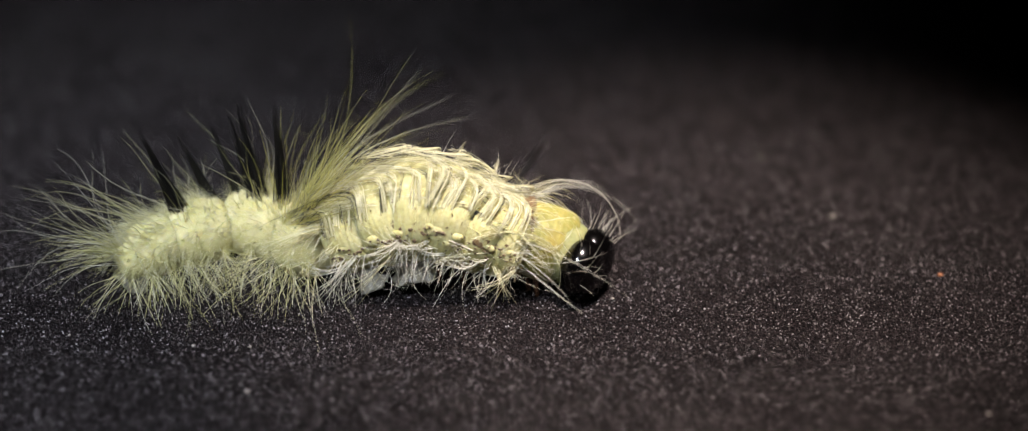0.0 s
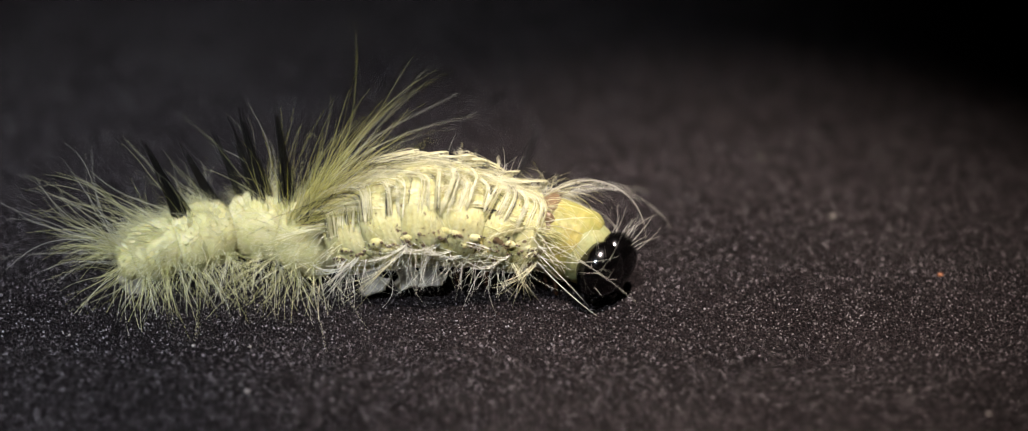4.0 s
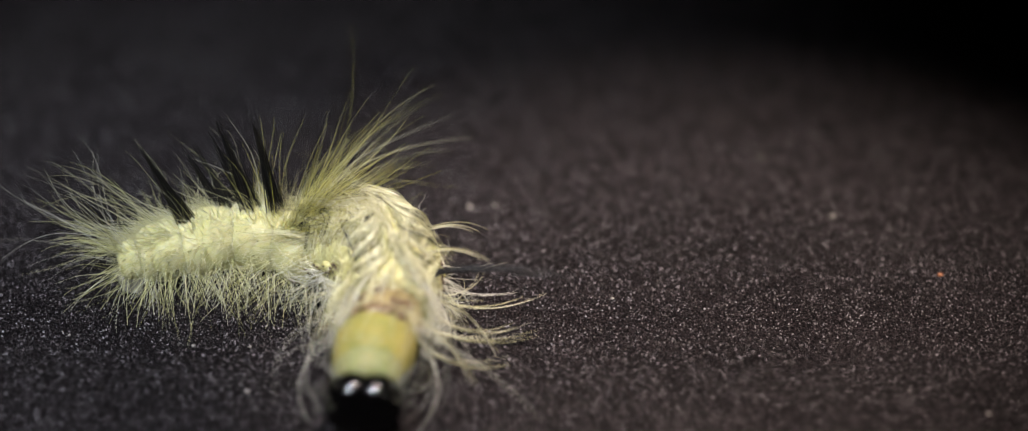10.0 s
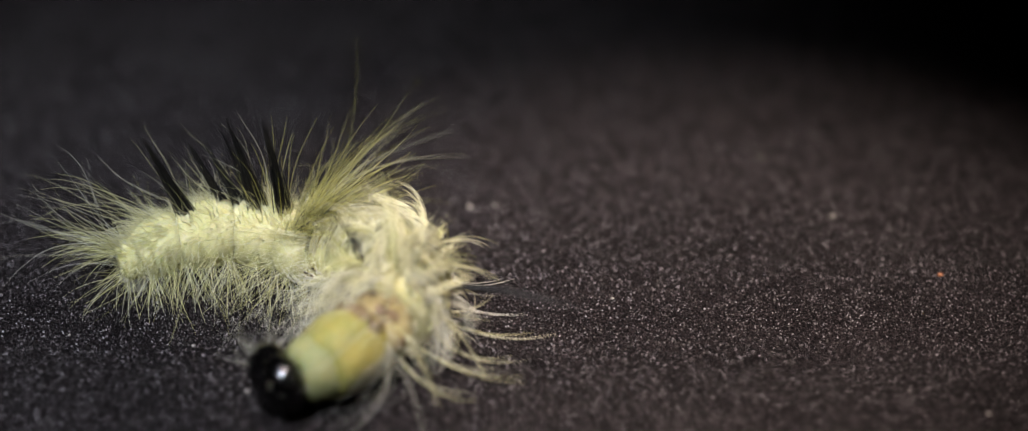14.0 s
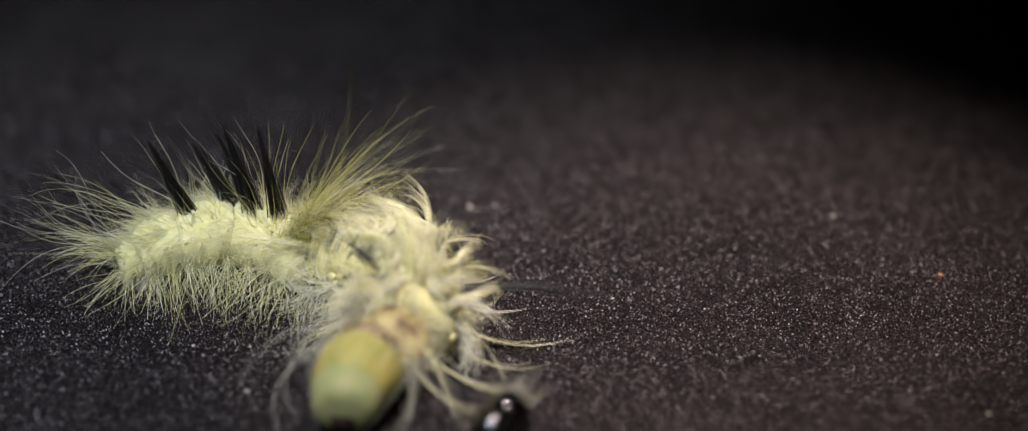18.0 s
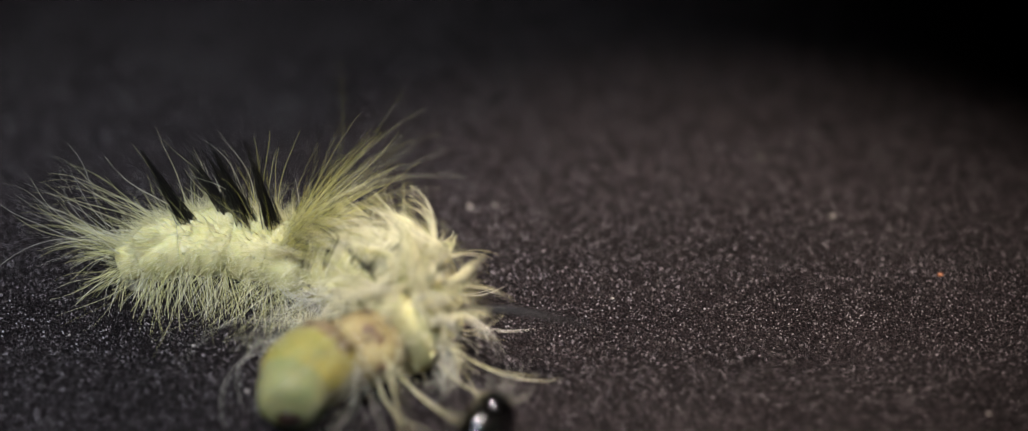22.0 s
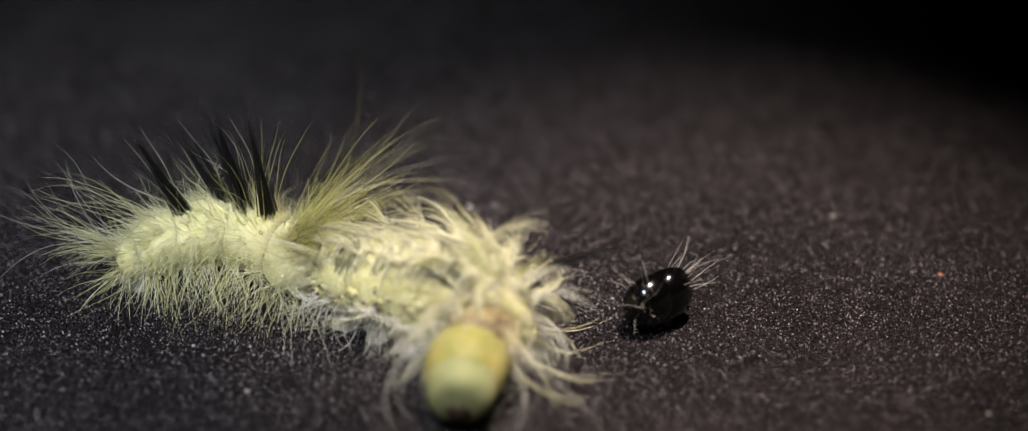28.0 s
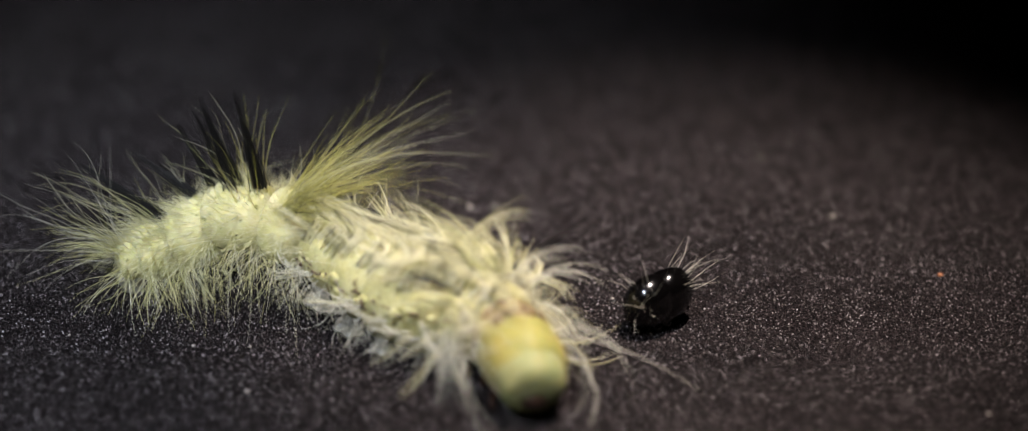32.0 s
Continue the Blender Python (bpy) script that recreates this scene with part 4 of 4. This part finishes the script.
    fore(20, (-5.35, -10.14, 2.7), (-4.23, -13.34, 2.4), (-8.29, -17.26, 2.2), (-8.87, -19.88, 1.8), roll=-6)
    fore(20.5, (-5.35, -10.14, 2.7), (-4.23, -13.34, 2.4), (-7.86, -17.21, 2.2), (-8.45, -19.88, 1.8), roll=-6)
    fore(21, (-5.55, -10.43, 2.7), (-4.16, -13.51, 2.4), (-6.17, -17.89, 2.2), (-6.59, -20.54, 1.8), roll=-6)
    fore(21.5, (-5.49, -10.43, 2.7), (-4.8, -13.62, 2.4), (-9.84, -17.63, 2.2), (-10.57, -19.88, 1.8), roll=-6)
    fore(22, (-5.48, -10.6, 2.7), (-4.8, -13.62, 2.4), (-9.08, -17.52, 2.2), (-9.57, -20.03, 1.8), roll=-6)
    fore(22.5, (-5.48, -10.6, 2.7), (-4.8, -13.62, 2.4), (-8.6, -17.37, 2.2), (-9.01, -19.88, 1.8), roll=-6)
    fore(23, (-5.63, -10.72, 2.7), (-4.55, -14.17, 2.4), (-6.63, -19.2, 2.2), (-6.68, -21.65, 1.8), roll=-6)
    fore(23.1, (-5.63, -10.72, 2.7), (-4.55, -14.17, 2.4), (-7.08, -19.25, 2.2), (-7.13, -21.7, 1.8), roll=-6)
    fore(23.2, (-5.63, -10.72, 2.7), (-4.55, -14.17, 2.4), (-7.07, -19.61, 2.2), (-7.11, -22.05, 1.8), roll=-6)
    fore(23.5, (-5.03, -10.6, 2.7), (-2.62, -13.06, 2.4), (-0.74, -17.89, 2.2), (0.03, -19.62, 1.8), roll=-11.7)
    fore(23.6, (-5.01, -10.65, 2.69), (-2.47, -12.94, 2.41), (-0.26, -17.82, 2.22), (0.54, -19.46, 1.84), roll=-14.6)
    fore(23.8, (-4.72, -11.15, 2.63), (-1.04, -11.66, 2.47), (1.38, -13.12, 2.26), (2.47, -13.76, 1.92), roll=-20.3)
    fore(24, (-4.57, -11.41, 2.6), (-0.27, -10.96, 2.5), (1.92, -10.06, 2.3), (3.17, -10.14, 2), roll=-26)
    fore(24.5, (-4.58, -11.13, 2.6), (-0.12, -11.25, 2.5), (2.62, -10.63, 2.3), (3.91, -10.72, 2), roll=-26)
    fore(25, (-4.13, -11.13, 2.6), (0.33, -10.79, 2.5), (3.17, -10.11, 2.4), (4.52, -10.31, 2.1), roll=-26)
    fore(25.5, (-4.13, -11.13, 2.6), (0.33, -11.08, 2.5), (3.37, -10.51, 2.4), (4.65, -10.88, 2.1), roll=-26)
    fore(26, (-4.28, -11.13, 2.6), (-0.12, -11.42, 2.5), (2.25, -12.06, 2.3), (3.13, -12.81, 1.9), roll=-21.5)
    fore(26.5, (-4.43, -10.96, 2.6), (-1.3, -11.94, 2.4), (-0.41, -14.95, 2.2), (0.17, -16.48, 1.8), roll=-17)
    fore(27.5, (-4.59, -10.67, 2.6), (-2.47, -12.78, 2.4), (-3.82, -18.05, 2.2), (-3.77, -20.39, 1.8), roll=-8)
    fore(28, (-4.13, -11.01, 2.6), (-1.15, -13.06, 2.4), (-2.12, -17.21, 2.2), (-2.32, -19.51, 1.9), roll=-8)
    fore(28.5, (-4.13, -11.01, 2.6), (-0.85, -12.78, 2.4), (0.14, -16.3, 2.2), (0.46, -18.22, 1.9), roll=-8)
    fore(28.7, (-4.52, -11.01, 2.6), (-1.8, -13.5, 2.4), (-2.44, -19.04, 2.2), (-2.39, -21.32, 1.86), roll=-8)
    fore(28.8, (-4.64, -11.01, 2.6), (-2.09, -13.73, 2.4), (-3.31, -19.61, 2.2), (-3.34, -22, 1.84), roll=-8)
    fore(29, (-4.73, -11.01, 2.6), (-2.31, -13.9, 2.4), (-4.07, -19.46, 2.2), (-4.16, -21.9, 1.8), roll=-8)
    fore(29.5, (-4.73, -10.9, 2.6), (-2.17, -13.34, 2.4), (-3.33, -18.68, 2.2), (-3.34, -21.15, 1.8), roll=-8)
    fore(30, (-4.73, -11.01, 2.6), (-2.16, -13.9, 2.4), (-3.62, -19.56, 2.2), (-3.59, -22.15, 1.8), roll=-8)
    fore(31, (-4.73, -11.01, 2.6), (-2.16, -13.9, 2.4), (-3.42, -19.61, 2.2), (-3.37, -22.15, 1.8), roll=-8)
    fore(31.2, (-4.69, -11.07, 2.6), (-2.09, -13.75, 2.41), (-3.2, -19.23, 2.32), (-3.1, -21.57, 1.84), roll=-8)
    fore(31.5, (-4.11, -11.81, 2.6), (-1.01, -11.7, 2.6), (0.71, -12.44, 2.5), (1.59, -13.48, 1.9), roll=-8)
    fore(31.8, (-4.43, -11.46, 2.6), (-1.08, -12.35, 2.55), (-0.67, -14.21, 2.32), (0.02, -15.81, 1.9), roll=-8)
    fore(32, (-4.72, -11.13, 2.6), (-1.15, -12.94, 2.5), (0.37, -16.46, 2.2), (0.88, -18.48, 1.9), roll=-8)
    shell(0, (3.38, -7.25, 1.6), (1.29, -6.23, 2.2))
    shell(0.5, (3.51, -8.79, 1.6), (1.16, -7.38, 2.1))
    shell(1, (3.29, -8.9, 1.6), (1.25, -7.5, 2.1))
    shell(1.5, (3.39, -8.32, 1.6), (1.4, -7.02, 2.1))
    shell(2, (4.27, -8.32, 1.6), (2.26, -6.9, 2.1))
    shell(2.5, (4.07, -7.96, 1.6), (2.01, -6.9, 2.1))
    shell(3, (3.73, -8.02, 1.6), (1.86, -6.6, 2.1))
    shell(3.5, (4.45, -7.42, 1.7), (2.57, -6.04, 2.3))
    shell(4.5, (4.14, -7.73, 1.6), (2.17, -6.35, 2.2))
    shell(5.3, (4.76, -6.78, 2.1), (2.39, -5.65, 2.5))
    shell(5.5, (5.07, -6.48, 2.7), (2.51, -5.61, 2.9))
    shell(5.6, (4.88, -8.73, 2.48), (1.95, -7.06, 2.76))
    shell(5.7, (4.65, -9.76, 2.26), (1.64, -7.48, 2.62))
    shell(5.8, (3.44, -12.98, 2.04), (0.15, -11.33, 2.48))
    shell(5.9, (2.08, -14.18, 1.82), (-0.98, -11.9, 2.34))
    shell(6, (-0.12, -15.36, 1.6), (-2.42, -12.18, 2.2))
    shell(6.1, (-2.09, -15.52, 1.6), (-3.46, -12.03, 2.18))
    shell(6.2, (-3.1, -15.74, 1.6), (-4.09, -12, 2.16))
    shell(6.5, (-3.88, -15.9, 1.6), (-4.38, -12.13, 2.1))
    shell(7, (-3.74, -15.95, 1.6), (-4.35, -12.13, 2.1))
    shell(7.5, (-3.07, -15.95, 1.6), (-3.58, -12.3, 2.1))
    shell(7.6, (-4.11, -16.11, 1.6), (-4.81, -12.47, 2.1))
    shell(7.7, (-5, -16.49, 1.6), (-6.31, -13.47, 2.1))
    shell(7.8, (-6.21, -16.49, 1.6), (-7.01, -13.47, 2.1))
    shell(7.9, (-8.33, -16.11, 1.6), (-7.94, -13.86, 2.1))
    shell(8, (-8.75, -15.9, 1.6), (-7.67, -13.86, 2.1))
    shell(8.5, (-8.66, -15.95, 1.6), (-7.8, -13.69, 2.1))
    shell(9, (-8.17, -15.95, 1.6), (-7.39, -13.69, 2.1))
    shell(9.2, (-7.38, -17.39, 1.6), (-6.79, -13.97, 2.1))
    shell(9.3, (-6.97, -17.6, 1.6), (-6.56, -14.63, 2.1))
    shell(9.5, (-5.95, -18.7, 1.6), (-5.75, -16.14, 2.1))
    shell(10, (-6.51, -19.06, 1.6), (-6.19, -15.98, 2.1))
    shell(10.5, (-6.65, -19.06, 1.6), (-6.09, -16.2, 2.1))
    shell(11, (-4.85, -20.34, 1.6), (-4.92, -17.74, 2.1))
    shell(11.5, (-5.09, -19.83, 1.6), (-5.27, -17.48, 2.1))
    shell(11.6, (-4.99, -19.57, 1.6), (-5.4, -16.14, 2.1))
    shell(11.7, (-10.58, -15.9, 1.6), (-7.96, -13.25, 2.1))
    shell(11.8, (-10.91, -15.74, 1.6), (-8.67, -13.25, 2.1))
    shell(12, (-10.44, -16.17, 1.6), (-8.46, -13.86, 2.1))
    shell(12.5, (-10.54, -15.95, 1.6), (-8.32, -13.69, 2.1))
    shell(13, (-11.04, -16.27, 1.6), (-8.86, -14.68, 2.1))
    shell(13.5, (-10.88, -16.06, 1.6), (-7.85, -14.35, 2.1))
    shell(14, (-10.11, -17.33, 1.6), (-7.64, -15.87, 2.1))
    shell(14.1, (-9.98, -17.6, 1.6), (-7.05, -15.39, 2.1))
    shell(14.2, (-9.36, -17.97, 1.6), (-7.46, -15.39, 2.1))
    shell(14.3, (-6.74, -18.33, 1.6), (-5.81, -15.93, 2.1))
    shell(14.4, (-3.92, -19.06, 1.6), (-4.18, -16.52, 2.1))
    shell(14.5, (0.03, -18.7, 1.6), (-1.7, -16.14, 2.1))
    shell(15.5, (2.77, -16.32, 1.7), (0.32, -14.68, 2.2))
    shell(16.5, (5.46, -11.73, 2.1), (2.09, -12.95, 2.4))
    shell(17, (3.86, -16.75, 1.7), (0.41, -13.41, 2.2))
    shell(17.5, (3.19, -17.12, 1.7), (0.12, -14.79, 2.1))
    shell(17.6, (3.33, -18.79, 1.66), (0.06, -15.8, 2.12))
    shell(17.7, (1.92, -20.17, 1.62), (-1.67, -16.95, 2.14))
    shell(17.8, (1.92, -20.11, 1.58), (-2.75, -17.36, 2.16))
    shell(17.9, (1.53, -20.05, 1.54), (-5.15, -17.76, 2.18))
    shell(18, (-0.62, -20.95, 1.5), (-6.89, -17.74, 2.2))
    shell(18.5, (0.06, -20.6, 1.5), (-5.42, -18.05, 2.2))
    shell(19, (0.59, -20.19, 1.5), (-4.43, -18.68, 2.2))
    shell(19.5, (0.79, -20.44, 1.5), (-3.54, -18.05, 2.2))
    shell(20, (-1.18, -20.95, 1.5), (-8.29, -17.26, 2.2))
    shell(20.5, (-0.53, -21.1, 1.5), (-7.86, -17.21, 2.2))
    shell(21, (-1.1, -20.44, 1.5), (-6.17, -17.89, 2.2))
    shell(21.5, (-0.67, -20.95, 1.5), (-9.84, -17.63, 2.2))
    shell(22, (-1.18, -20.95, 1.5), (-9.08, -17.52, 2.2))
    shell(22.5, (-0.9, -20.8, 1.5), (-8.6, -17.37, 2.2))
    shell(23, (-0.4, -20.19, 1.5), (-6.63, -19.2, 2.2))
    shell(23.1, (-0.65, -20.22, 1.52), (-7.08, -19.25, 2.2))
    shell(23.2, (-0.85, -20.5, 1.54), (-7.07, -19.61, 2.2))
    shell(23.5, (2.74, -18.28, 1.6), (-0.74, -17.89, 2.2))
    shell(23.6, (3.43, -17.91, 1.7), (-0.26, -17.82, 2.22))
    shell(23.8, (4, -10.55, 1.9), (1.38, -13.12, 2.26))
    shell(24, (4.15, -9.15, 2.1), (1.92, -10.06, 2.3))
    shell(24.5, (5.91, -8.78, 2.3), (2.62, -10.63, 2.3))
    shell(25, (5.86, -8.43, 2.2), (3.17, -10.11, 2.4))
    shell(25.5, (6.75, -9.02, 2.2), (3.37, -10.51, 2.4))
    shell(26, (6.56, -10.27, 1.8), (5.6, -9.6, 2.6))
    shell(26.5, (6.57, -10.17, 1.46), (5.97, -9.37, 1.96))
    shell(27.5, (6.57, -10.17, 1.46), (5.97, -9.37, 1.96))
    shell(28, (6.57, -10.17, 1.46), (5.97, -9.37, 1.96))
    shell(28.5, (6.57, -10.17, 1.46), (5.97, -9.37, 1.96))
    shell(28.7, (6.57, -10.17, 1.46), (5.97, -9.37, 1.96))
    shell(28.8, (6.57, -10.17, 1.46), (5.97, -9.37, 1.96))
    shell(29, (6.57, -10.17, 1.46), (5.97, -9.37, 1.96))
    shell(29.5, (6.57, -10.17, 1.46), (5.97, -9.37, 1.96))
    shell(30, (6.57, -10.17, 1.46), (5.97, -9.37, 1.96))
    shell(31, (6.57, -10.17, 1.46), (5.97, -9.37, 1.96))
    shell(31.2, (6.57, -10.17, 1.46), (5.97, -9.37, 1.96))
    shell(31.5, (6.57, -10.17, 1.46), (5.97, -9.37, 1.96))
    shell(31.8, (6.57, -10.17, 1.46), (5.97, -9.37, 1.96))
    shell(32, (6.57, -10.17, 1.46), (5.97, -9.37, 1.96))
    times = sorted({t for t, _ in REAR} | {t for t, _ in FORE})
    bodies = []
    for t in times:
        r, f = between(REAR, t), between(FORE, t)
        knots = [np.array(r[i:i + 3]) for i in (0, 3, 6, 9)] + [np.array(f[i:i + 3]) for i in (0, 3, 6, 9)]
        bodies.append((t, knots, r[12], r[13], f[12]))
    for ob, u in SEGMENTS:
        rows = []
        for t, knots, roll, lean, twist in bodies:
            p, d = spine(knots, u)
            part_rear = min(1.0, max(0.0, (2.85 - u) / 0.8)) * min(1.0, max(0.0, (u - 0.6) / 1.1))
            rows.append((t, upright(p - BASE, d, 0.6 * roll * min(1.0, max(0.0, 4.0 - u)) + twist * min(1.0, max(0.0, u - 3.2)), lean * part_rear)))
        walk(ob, rows)
    for ob, root, axis, (wet, dry) in NECK_LOCKS:
        lift = Matrix.Translation(root)
        drop = Matrix.Translation(-root)
        stages = ((0.0, 1.0), (6.5, 1.0), (10.0, 0.6), (14.0, 0.2), (18.0, 0.0), (32.0, 0.0)) if abs(dry) < 21 else ((0.0, 1.0), (12.0, 1.0), (18.0, 0.7), (24.0, 0.2), (28.0, 0.0), (32.0, 0.0))
        walk(ob, [(t, lift @ Matrix.Rotation(-radians(dry + (wet - dry) * k), 4, axis) @ drop) for t, k in stages])
    rows = []
    for t, c, h in SHELL:
        d = Vector(c - h)
        d.z *= 0.5
        rows.append((t, upright(Vector(c), d)))
    walk(head_shell, rows)


motions()
